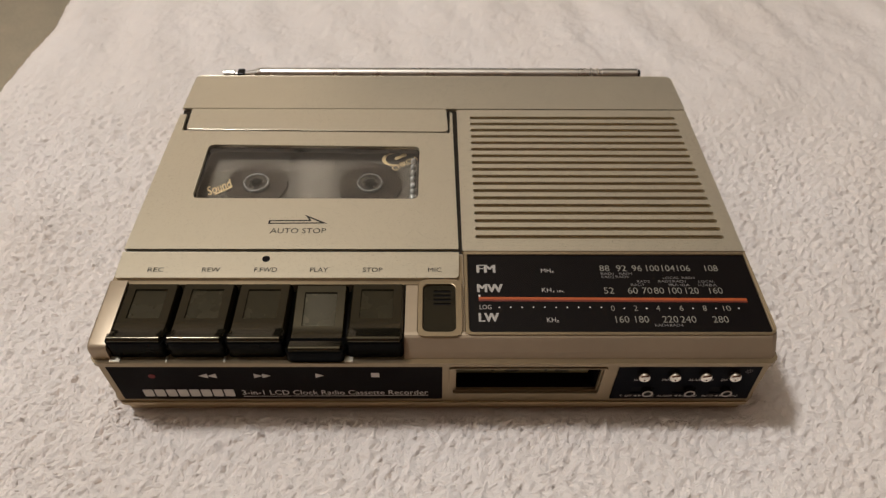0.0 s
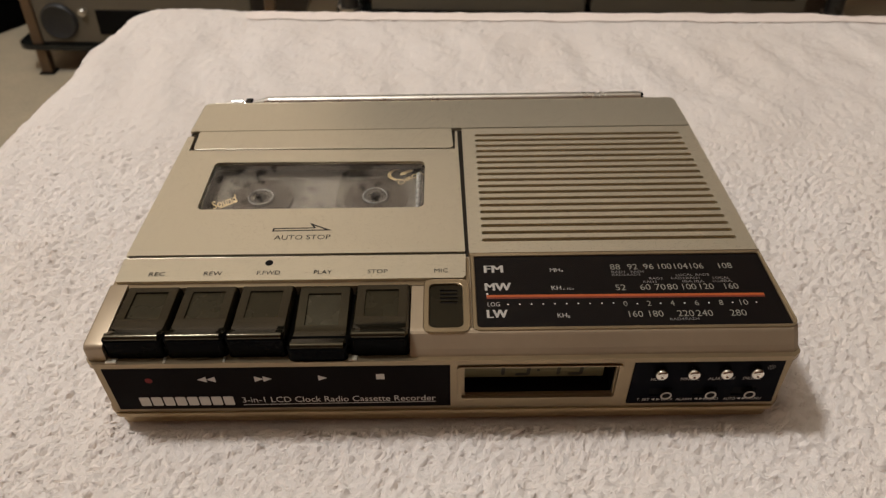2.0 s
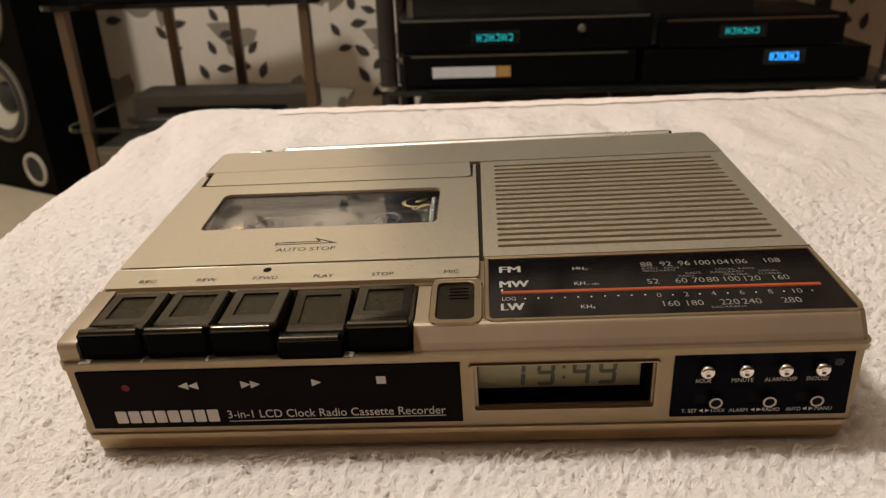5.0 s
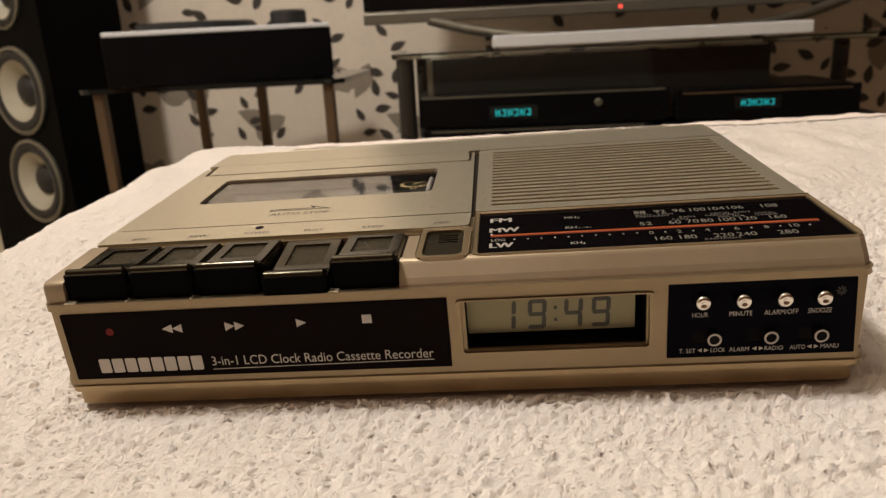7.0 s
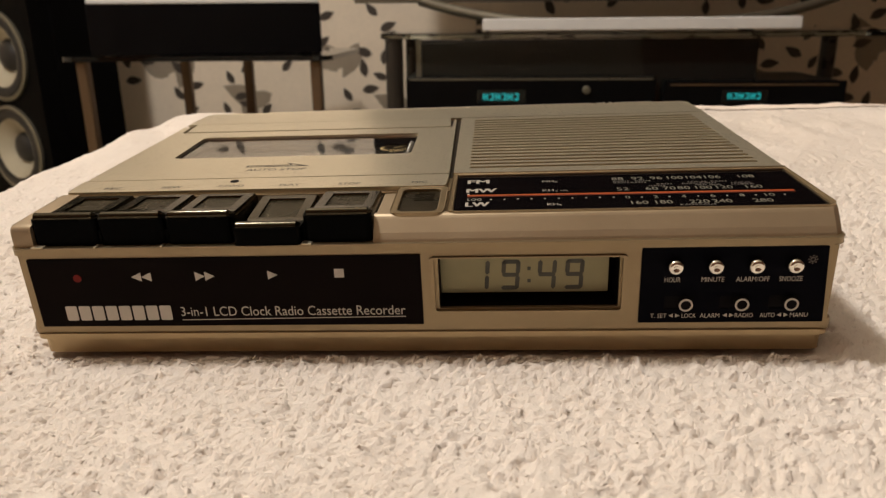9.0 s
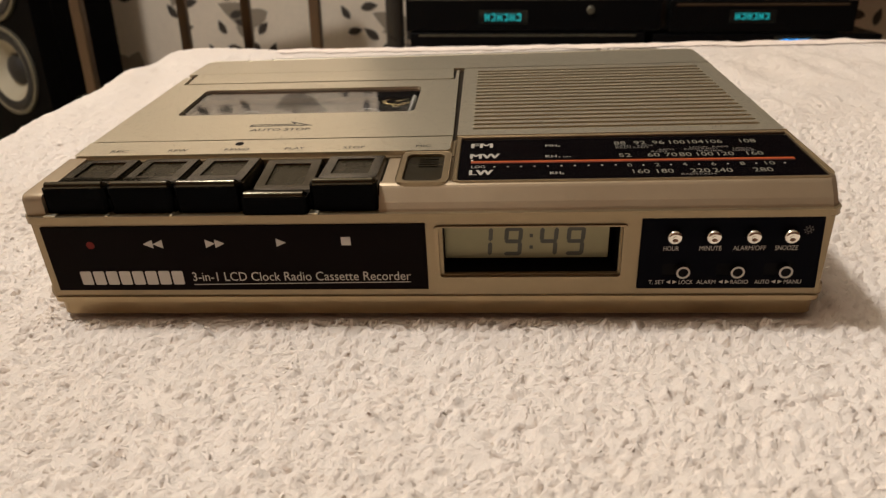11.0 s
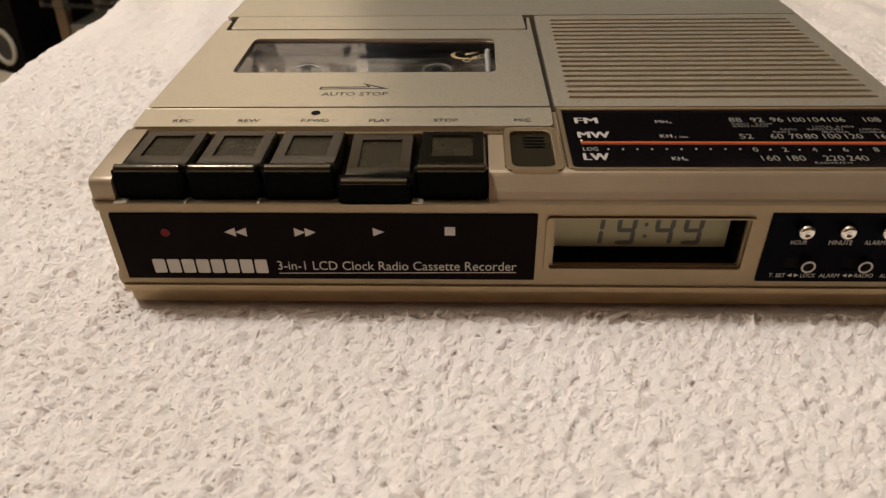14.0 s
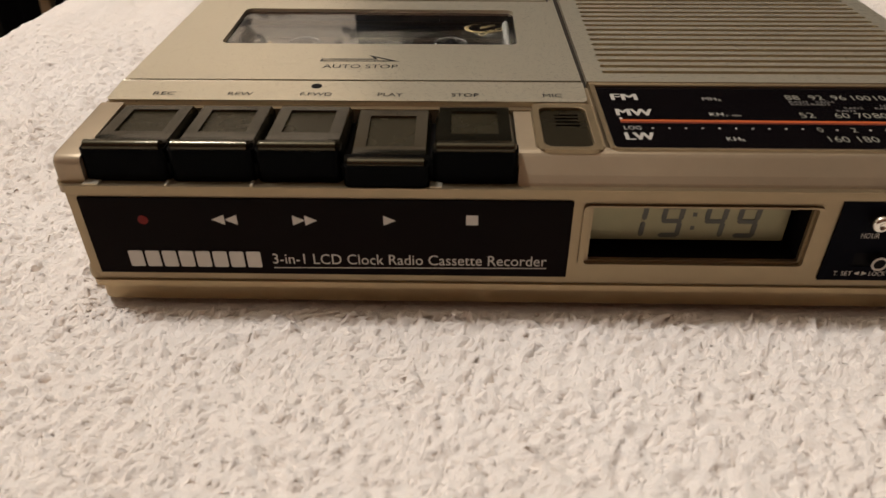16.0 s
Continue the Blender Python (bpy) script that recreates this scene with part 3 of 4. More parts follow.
def build_top():
    # back strip
    bm = slab(rounded([(xl(1.175), 1.175), (xr(1.175), 1.175), (xr(1.407), 1.407), (xl(1.407), 1.407)], [0, 0, 0.026, 0.026]), 0.3745, TOP)
    soften(bm, 0.003, 2, 50)
    rear_slope(bm)
    part("back_strip", bm, BRUSHED, rec)
    # speaker plate with its slots
    holes = []
    for i in range(18):
        y = 0.4670 + i * 0.0382
        holes.append(rect(0.116 - 0.0001 * i, 0.990 - 0.0022 * i, y - 0.0085, y + 0.0085, 0.0075, 3))
    bm = slab([(0.069, 0.402), (xr(0.402), 0.402), (xr(1.168), 1.168), (0.062, 1.168)], 0.3745, TOP, holes)
    part("speaker_grille", bm, BRUSHED, rec, "brushed plate with eighteen long slots")
    part("grille_backing", slab([(0.10, 0.45), (0.998, 0.45), (0.965, 1.14), (0.10, 1.14)], 0.3744, 0.3765), SLOT, rec, "dark backing behind the slots")
    # cassette door
    door = part("cassette_door", slab(
        rounded([(xl(0.41), 0.410), (0.056, 0.410), (0.043, 1.150), (0.034, 1.150), (0.032, 1.022), (-1.018, 1.035), (-1.0375, 1.036), (-1.0405, 1.136), (xl(1.136), 1.136)], [0, 0.004, 0, 0, 0.006, 0.006, 0, 0.003, 0.003]),
        0.3746, TOP, [rounded([(-0.916, 0.655), (-0.088, 0.653), (-0.087, 0.940), (-0.912, 0.950)], 0.022)]), BRUSHED, rec, "brushed metal cassette door with a window")
    part("door_window", slab(rounded([(-0.911, 0.660), (-0.093, 0.658), (-0.092, 0.935), (-0.907, 0.945)], 0.018), 0.375, 0.3785), CLEAR, door, "clear plastic window").visible_shadow = False
    hole = rounded([(-0.918, 0.653), (-0.086, 0.651), (-0.085, 0.942), (-0.914, 0.952)], 0.024)
    part("window_well", slab(rounded([(-0.94, 0.631), (-0.062, 0.629), (-0.063, 0.964), (-0.936, 0.974)], 0.03), 0.346, 0.3744, [hole]), WELL, door, "dark wall round the window")
    bm = slab(rounded([(-1.022, 1.042), (0.026, 1.029), (0.019, 1.170), (-1.025, 1.171)], [0.012, 0.018, 0.0, 0.0]), 0.3746, TOP + 0.0015)
    soften(bm, 0.003, 2, 50)
    part("hinge_bar", bm, BRUSHED, rec)
    # Dark strips laid under the gaps in place of their shade.
    for nm, pts in (("door_side_shade", [(0.046, 0.398), (0.073, 0.398), (0.068, 1.172), (0.036, 1.172)]), ("door_front_shade", [(xl(0.40) + 0.004, 0.3885), (0.0455, 0.3885), (0.0455, 0.418), (xl(0.41) + 0.004, 0.418)]),
                    ("hinge_shade", [(xl(1.1) + 0.004, 1.0255), (0.0345, 1.0255), (0.0345, 1.180), (xl(1.18) + 0.004, 1.180)]), ("grille_rear_shade", [(0.0685, 1.160), (xr(1.16) - 0.006, 1.160), (xr(1.18) - 0.006, 1.180), (0.0685, 1.180)])):
        part(nm, slab(pts, 0.3742, 0.3757), WELL, rec, "dark strip for the gap's shade")
    # arrow and its words on the door
    z = TOP + 0.0005
    outer = [(-0.619, 0.527), (-0.408, 0.529), (-0.492, 0.571), (-0.474, 0.546), (-0.617, 0.545)]
    inner = [(-0.612, 0.532), (-0.432, 0.534), (-0.474, 0.556), (-0.466, 0.541), (-0.611, 0.540)]
    part("arrow_print", slab(outer, TOP + 0.0002, z, [inner]), INK, door)
    writing("AUTO STOP", -0.508, 0.494, 0.024, INK, door, "top", z, 0.196)
    # label strip over the keys
    bm = slab(rounded([(xl(0.28) + 0.008, 0.280), (0.054, 0.280), (0.056, 0.393), (xl(0.393) + 0.002, 0.393)], [0.012, 0.016, 0, 0]), 0.3742, TOP + 0.003)
    soften(bm, 0.002, 2, 50)
    strip = part("label_strip", bm, BRUSHED, rec, "brushed metal strip with key names")
    part("strip_bed", slab([(xl(0.262), 0.262), (0.066, 0.262), (0.066, 0.388), (xl(0.388), 0.388)], 0.3742, 0.3772), CHAMPAGNE, rec)
    z = TOP + 0.0042
    part("strip_hole", lathe([(0.0, TOP + 0.0031), (0.0132, TOP + 0.0031), (0.0132, z), (0.0, z)][1:3], (-0.600, 0.362, 0)), VOID, strip, "small black round hole")
    for s, x, wd in (("REC", -0.962, 0.053), ("REW", -0.777, 0.060), ("F.FWD", -0.594, 0.076), ("PLAY", -0.415, 0.060), ("STOP", -0.235, 0.066), ("MIC", -0.026, 0.045)):
        writing(s, x, 0.314, 0.0185, INK, strip, "top", z, wd)


def key_mesh(w, prof, pad):
    """A piano key: a cross-section run across, with a sunk pad in its top face."""
    bm = bmesh.new()
    xs = (-w, -w + 0.008, -0.053, 0.053, w - 0.008, w)
    rings = [[bm.verts.new((x * S, (y + (0.010 if abs(x) == w and y < 0.07 else 0)) * S, (z - (0.012 if abs(x) == w and z > 0.35 else 0)) * S)) for y, z in prof] for x in xs]
    target = None
    for a, (p, q) in enumerate(zip(rings, rings[1:])):
        for i in range(len(prof)):
            j = (i + 1) % len(prof)
            f = bm.faces.new((p[i], p[j], q[j], q[i]))
            if a == 2 and i == pad:
                target = f
    bm.faces.new(rings[0]), bm.faces.new(rings[-1][::-1])
    bmesh.ops.recalc_face_normals(bm, faces=bm.faces)
    got = bmesh.ops.extrude_discrete_faces(bm, faces=[target])["faces"]
    g = got[0]
    side = [v for v in g.verts]
    mid = sum((v.co for v in side), Vector()) / 4
    rim = [bm.verts.new(v.co.copy()) for v in side]
    bmesh.ops.delete(bm, geom=[g], context="FACES_ONLY")
    low = [bm.verts.new((mid + (v.co - mid) * 0.97) + Vector((0, 0, -0.006 * S))) for v in rim]
    for i in range(4):
        bm.faces.new((rim[i], rim[(i + 1) % 4], low[(i + 1) % 4], low[i]))
    bm.faces.new(low)
    bmesh.ops.remove_doubles(bm, verts=bm.verts, dist=1e-7)
    return bm, [v.co.copy() for v in low]


def build_keys():
    up = [(0.256, 0.348), (0.256, 0.386), (0.234, 0.387), (0.114, 0.392), (0.080, 0.394), (0.056, 0.400)] + [(0.0265 - 0.0115 * math.cos(a), 0.4050 + 0.0115 * math.sin(a)) for a in np.linspace(2.0, 0.0, 9)] + [(0.013, 0.3300)]
    down = [(0.256, 0.348), (0.256, 0.378), (0.230, 0.3763), (0.104, 0.3647), (0.082, 0.362), (0.050, 0.369)] + [(0.0100 - 0.0115 * math.cos(a), 0.3755 + 0.0115 * math.sin(a)) for a in np.linspace(2.0, 0.0, 9)] + [(-0.003, 0.3300), (0.040, 0.3310)]
    for name, x in (("record", -0.955), ("rewind", -0.770), ("forward", -0.585), ("play", -0.400), ("stop", -0.214)):
        bm, low = key_mesh(0.0875, down if name == "play" else up, 2)
        for v in bm.verts:
            v.co.x += x * S
        key = part("key", bm, KEYTOP, rec, "pressed black piano key" if name == "play" else "black piano key", True)
        skirt = bmesh.new()
        f = -0.009 if name == "play" else 0.010
        slab(rounded([(x - 0.0905, f), (x + 0.0905, f), (x + 0.0905, 0.05), (x - 0.0905, 0.05)], [0.016, 0.016, 0, 0]), 0.3275, 0.374 if name == "play" else 0.400, (), False, skirt)
        part("key_front", skirt, DEEP, key)
        pb = bmesh.new()
        vs = [pb.verts.new(c + Vector((x * S, 0, 0.0002 * S))) for c in low]
        pb.faces.new(vs)
        part("key_pad", pb, PAD, key, "finely textured pad")
    part("key_bay_front", block(-1.044, -0.1225, 0.020, 0.058, 0.3298, 0.366), DEEP, rec, "black strip behind the keys")
    # Solid black block that stands in for the shade between the keys.
    part("key_shade", block(-1.044, -0.1225, 0.060, 0.255, 0.3298, 0.345), VOID, rec, "black block in place of shade between the keys")


def build_mic():
    bm = slab(rect(-0.082, 0.062, 0.046, 0.274, 0.026), 0.3742, TOP + 0.002, [rect(-0.064, 0.042, 0.066, 0.256, 0.020)])
    soften(bm, 0.0025, 2, 50)
    part("microphone_bezel", bm, CHAMPAGNE, rec)
    slots = [rect(-0.030, 0.026, y, y + 0.009, 0.002) for y in (0.175, 0.192, 0.209, 0.226)]
    part("microphone_panel", slab(rect(-0.0635, 0.0415, 0.0665, 0.2555, 0.0195), 0.3742, 0.3800, slots), GRIP, rec, "black panel with four short slots")
    part("microphone_recess", slab(rect(-0.036, 0.030, 0.165, 0.24, 0.004), 0.3742, 0.3762), VOID, rec)


def build_dial():
    o = rounded([(0.070, 0.052), (1.060, 0.052), (xr(0.398) - 0.002, 0.398), (0.070, 0.398)], [0.022, 0.03, 0, 0])
    i = rounded([(0.085, 0.066), (1.046, 0.066), (xr(0.385) - 0.009, 0.386), (0.085, 0.386)], [0.012, 0.008, 0.003, 0.003])
    bm = slab(o, 0.3742, TOP + 0.001, [i])
    soften(bm, 0.003, 2, 50)
    part("dial_bezel", bm, CHAMPAGNE, rec)
    j = rounded([(0.0855, 0.0665), (1.0455, 0.0665), (xr(0.385) - 0.0095, 0.3855), (0.0855, 0.3855)], [0.012, 0.008, 0.003, 0.003])
    d = part("tuning_dial", slab(j, 0.3742, 0.3825), DIAL, rec, "glossy black tuning dial with white numerals")
    z = 0.3836
    for s, x, y, h, w in (("FM", 0.147, 0.3245, 0.034, 0.060), ("MW", 0.157, 0.2415, 0.034, 0.082), ("LW", 0.148, 0.1235, 0.034, 0.062)):
        writing(s, x, y, h, MARKPRINT, d, "top", z, w, 0.06)
    for s, x, y, h, w in (("MH", 0.349, 0.317, 0.017, 0.033), ("z", 0.372, 0.311, 0.008, 0.008), ("KH", 0.344, 0.234, 0.018, 0.031), ("z 10x", 0.382, 0.229, 0.009, 0.036), ("KH", 0.348, 0.114, 0.018, 0.029), ("z", 0.368, 0.108, 0.008, 0.008), ("LOG", 0.139, 0.1645, 0.018, 0.038)):
        writing(s, x, y, h, MARKPRINT, d, "top", z, w)
    for s, x in (("88", 0.549), ("92", 0.606), ("96", 0.659), ("100", 0.713), ("104", 0.766), ("106", 0.818), ("108", 0.912)):
        writing(s, x, 0.3275, 0.026, DIALPRINT, d, "top", z, sum(0.0100 if c == "1" else 0.0168 for c in s))
    for s, x in (("52", 0.550), ("60", 0.629), ("70", 0.677), ("80", 0.716), ("100", 0.770), ("120", 0.826), ("160", 0.905)):
        writing(s, x, 0.232, 0.026, DIALPRINT, d, "top", z, sum(0.0100 if c == "1" else 0.0168 for c in s))
    for s, x in (("160", 0.576), ("180", 0.639), ("220", 0.730), ("240", 0.788), ("280", 0.892)):
        writing(s, x, 0.116, 0.026, DIALPRINT, d, "top", z, sum(0.0100 if c == "1" else 0.0168 for c in s))
    for s, x in (("0", 0.552), ("2", 0.626), ("4", 0.699), ("6", 0.775), ("8", 0.851), ("10", 0.923)):
        writing(s, x, 0.160, 0.022, DIALPRINT, d, "top", z, 0.0125 * len(s))
    for s, x, y in (("RAD1", 0.555, 0.304), ("RAD4", 0.618, 0.304), ("RAD2", 0.555, 0.290), ("RAD3", 0.603, 0.290), ("LOCAL", 0.767, 0.286), ("RAD3", 0.825, 0.286), ("RAD2", 0.672, 0.271), ("RAD3", 0.649, 0.256), ("RAD2", 0.743, 0.271), ("RAD1", 0.791, 0.271), ("IBA", 0.770, 0.256), ("IBA", 0.808, 0.2555), ("LOCAL", 0.883, 0.2705), ("LUX", 0.868, 0.2555), ("IBA", 0.898, 0.2555), ("RAD4", 0.698, 0.093), ("RAD4", 0.745, 0.093)):
        writing(s, x, y, 0.0105, GREYPRINT, d, "top", z, 0.0108 * len(s))
    for k in range(10):
        part("scale_dot", lathe([(0.0027, z - 0.0008), (0.0027, z)], (0.184 + 0.0368 * k, 0.1635, 0), n=10), PRINT, d)
    for x in (0.589, 0.662, 0.737, 0.813, 0.887, 0.962):
        part("scale_dot", lathe([(0.0027, z - 0.0008), (0.0027, z)], (x, 0.1595, 0), n=10), PRINT, d)
    part("tuning_line", slab([(0.118, 0.1955), (0.998, 0.1905), (0.998, 0.2005), (0.118, 0.2055)], 0.3826, z), ORANGE, d, "long orange tuning line")
    part("tuning_line_shade", slab([(0.118, 0.1885), (0.998, 0.1835), (0.998, 0.1903), (0.118, 0.1953)], 0.3826, 0.3832), MAROON, d)
    part("tuning_pointer", block(0.118, 0.124, 0.2057, 0.214, 0.3826, 0.3840), PRINT, d)


def build_front():
    # nameplate
    f = -0.0045
    plate = part("nameplate", slab(rect(-1.072, -0.001, 0.090, 0.293, 0.002), 0.0, f, (), True), PANEL, rec, "dark brown nameplate with white printing")
    t = f - 0.0012
    for k in range(8):
        x0 = -0.999 + 0.0384 * k
        part("badge_block", slab(rect(x0 + 0.003, x0 + 0.0355, 0.109, 0.153, 0.004), f - 0.0002, t, (), True), PRINT, plate)
    writing("3-in-1 LCD Clock Radio Cassette Recorder", -0.358, 0.1345, 0.0285, PRINT, plate, "front", t, 0.620, 0.0)
    part("underline", slab([(-0.668, 0.1075), (-0.048, 0.1135), (-0.048, 0.1155), (-0.668, 0.1095)], f - 0.0002, t, (), True), PRINT, plate)
    for pts in ([(-0.788, 0.2395), (-0.760, 0.2265), (-0.760, 0.2525)], [(-0.760, 0.2395), (-0.732, 0.2265), (-0.732, 0.2525)],
                [(-0.610, 0.2265), (-0.583, 0.2395), (-0.610, 0.2525)], [(-0.583, 0.2265), (-0.556, 0.2395), (-0.583, 0.2525)],
                [(-0.411, 0.2285), (-0.384, 0.2410), (-0.411, 0.2535)], [(-0.231, 0.2315), (-0.205, 0.2315), (-0.205, 0.2565), (-0.231, 0.2565)]):
        part("key_symbol", slab(pts, f - 0.0002, t, (), True), PRINT, plate)
    part("record_dot", lathe([(0.0115, -f + 0.0002), (0.0115, -t)], (-0.940, 0, 0.237), "y", 24), RED, plate, "red record dot")
    # clock window
    o, i = rect(0.021, 0.533, 0.121, 0.285, 0.012), rect(0.044, 0.514, 0.134, 0.279, 0.006)
    m = rect(0.034, 0.520, 0.129, 0.281, 0.008)
    bm = slab(o, 0.02, -0.007, [m], True)
    soften(bm, 0.004, 3, 60)
    part("clock_bezel", bm, CHAMPAGNE, rec)
    part("clock_bezel_step", slab(m, 0.014, 0.004, [i], True), CHAMPAGNE, rec)
    clock = part("clock_housing", slab(i, 0.118, 0.0145, [rect(0.0445, 0.5135, 0.1345, 0.2785, 0.005)], True), VOID, rec, "black recess behind the clock window")
    part("clock_back", slab(rect(0.03, 0.53, 0.125, 0.285), 0.128, 0.118, (), True), VOID, clock)
    lcd = part("clock_display", slab(rect(0.0450, 0.494, 0.152, 0.278, 0.003), 0.090, 0.060, (), True), LCD, rec, "greenish-grey clock display with dark digits")
    seg = 0.0588

    def digit(cx, on, w=0.050, z0=0.160, z1=0.2480, th=0.0115):
        zm, lean = (z0 + z1) / 2, 0.06
        g = 0.0012
        where = {"a": (z1, "h"), "g": (zm, "h"), "d": (z0, "h"), "f": (-1, 1), "b": (1, 1), "e": (-1, 0), "c": (1, 0)}
        for s in on:
            u, v = where[s]
            if v == "h":
                zc = u - (th / 2 if s == "a" else -th / 2 if s == "d" else 0)
                pts = [(-w / 2 + g, zc), (-w / 2 + g + th / 2, zc - th / 2), (w / 2 - g - th / 2, zc - th / 2), (w / 2 - g, zc), (w / 2 - g - th / 2, zc + th / 2), (-w / 2 + g + th / 2, zc + th / 2)]
            else:
                xc = u * (w / 2 - th / 2)
                lo, hi = (zm + g, z1 - g) if v else (z0 + g, zm - g)
                pts = [(xc, lo), (xc + th / 2, lo + th / 2), (xc + th / 2, hi - th / 2), (xc, hi), (xc - th / 2, hi - th / 2), (xc - th / 2, lo + th / 2)]
            part("display_segment", slab([(cx + x + lean * (z - zm), z) for x, z in pts], seg + 0.001, seg, (), True), SEG, lcd)

    digit(0.152, "bc")
    digit(0.234, "abcdfg")
    digit(0.331, "bcfg")
    digit(0.404, "abcdfg")
    for z in (0.186, 0.222):
        part("display_segment", slab(rect(0.279, 0.288, z - 0.005, z + 0.005), seg + 0.001, seg, (), True), SEG, lcd)
    # control panel
    cp = part("control_panel", slab(rounded([(0.567, 0.090), (1.036, 0.090), (1.024, 0.302), (0.567, 0.302)], 0.003), 0.0, f, [rect(x - 0.052, x + 0.022, 0.129, 0.167, 0.004) for x in (0.682, 0.823, 0.946)], True), NAVY, rec, "navy-black control panel with buttons and switches")
    for x in (0.649, 0.748, 0.848, 0.942):
        part("push_button", lathe([(0.0205, 0.002), (0.0205, 0.018), (0.0195, 0.025), (0.016, 0.0295), (0.011, 0.0312), (0.0085, 0.0305), (0.0055, 0.0275), (0.0008, 0.026)], (x, 0, 0.2555), "y", 28), BUTTON, cp, "small round dimpled chrome button", True)
    for x in (0.682, 0.823, 0.946):
        part("switch_slot", slab(rect(x - 0.052, x + 0.022, 0.129, 0.167, 0.004), 0.001, -0.0012, (), True), VOID, cp)
        sw = part("slide_switch", lathe([(0.0175, -0.006), (0.0175, 0.017), (0.0165, 0.019), (0.0008, 0.019)], (x, 0, 0.148), "y", 28), VOID, cp, "black slide switch with a white ring")
        ring = lathe([(0.0165, 0.0192), (0.0175, 0.0192), (0.0180, 0.0210), (0.0155, 0.0215), (0.0130, 0.0210), (0.0135, 0.0192)], (x, 0, 0.148), "y", 28, closed=True)
        part("switch_ring", ring, PRINT, sw)
    for s, x, w in (("HOUR", 0.647, 0.040), ("MINUTE", 0.748, 0.057), ("ALARM/OFF", 0.847, 0.083), ("SNOOZE", 0.941, 0.057)):
        writing(s, x, 0.2140, 0.0135, PRINT, cp, "front", t, w)
    for s, x, w in (("T. SET", 0.618, 0.042), ("LOCK", 0.696, 0.037), ("ALARM", 0.749, 0.050), ("RADIO", 0.836, 0.046), ("AUTO", 0.895, 0.038), ("MANU", 0.974, 0.044)):
        writing(s, x, 0.1105, 0.0125, PRINT, cp, "front", t, w)
    for x in (0.658, 0.796, 0.933):
        for s in (-1, 1):
            part("arrow_mark", slab([(x + s * 0.014, 0.1105), (x + s * 0.003, 0.1160), (x + s * 0.003, 0.1050)], f - 0.0002, t, (), True), PRINT, cp)
    bulb = slab([(0.988 + 0.0065 * math.cos(a), 0.266 + 0.0065 * math.sin(a)) for a in (k * math.pi / 8 for k in range(16))], f - 0.0002, t, [[(0.988 + 0.0047 * math.cos(a), 0.266 + 0.0047 * math.sin(a)) for a in (k * math.pi / 8 for k in range(16))]], True)
    for k in range(8):
        a = k * math.pi / 4
        x, y = 0.988 + 0.0105 * math.cos(a), 0.266 + 0.0105 * math.sin(a)
        slab(rect(x - 0.0016, x + 0.0016, y - 0.0016, y + 0.0016), f - 0.0002, t, (), True, bulb)
    part("lamp_symbol", bulb, GREYPRINT, cp)


def build_antenna():
    y, z = 1.472, 0.346
    a = part("antenna", tube(bmesh.new(), (-0.795, y, z), (0.652, y, z), 0.0245, n=24), CHROME, rec, "telescopic chrome antenna", True)
    part("antenna_neck", tube(bmesh.new(), (-0.868, y, z - 0.004), (-0.7952, y, z), 0.009, 0.0243), CHROME, a, "", True)
    part("antenna_tip", tube(bmesh.new(), (-0.960, y, z - 0.004), (-0.912, y, z - 0.004), 0.019), CHROME, a)
    part("antenna_rod", tube(bmesh.new(), (-0.912, y, z - 0.004), (-0.868, y, z - 0.004), 0.007), CHROME, a)
    part("antenna_clip", block(-0.900, -0.868, y - 0.022, y + 0.02, 0.302, 0.358, 0.006), BLACK, a, "black plastic clip")
    part("antenna_joint", tube(bmesh.new(), (0.652, y, z), (0.712, y, z), 0.021), CHROME, a, "", True)
    for x in (0.664, 0.692):
        part("antenna_ring", lathe([(0.0215, -0.007), (0.0262, -0.004), (0.0262, 0.004), (0.0215, 0.007)], (0, 0, 0), n=24), CHROME, a, "", True).matrix_basis = pose(x * S, y * S, z * S, 0, 90, 0)
    part("antenna_sleeve", tube(bmesh.new(), (0.712, y, z), (0.868, y, z), 0.0245, n=24), CHROME, a, "", True)
    part("antenna_pivot", tube(bmesh.new(), (0.868, y, z), (0.880, y, z), 0.020), BLACK, a)
    part("antenna_cradle", block(-0.95, 0.90, 1.4105, 1.490, 0.285, 0.304, 0.006), OLIVE, rec)


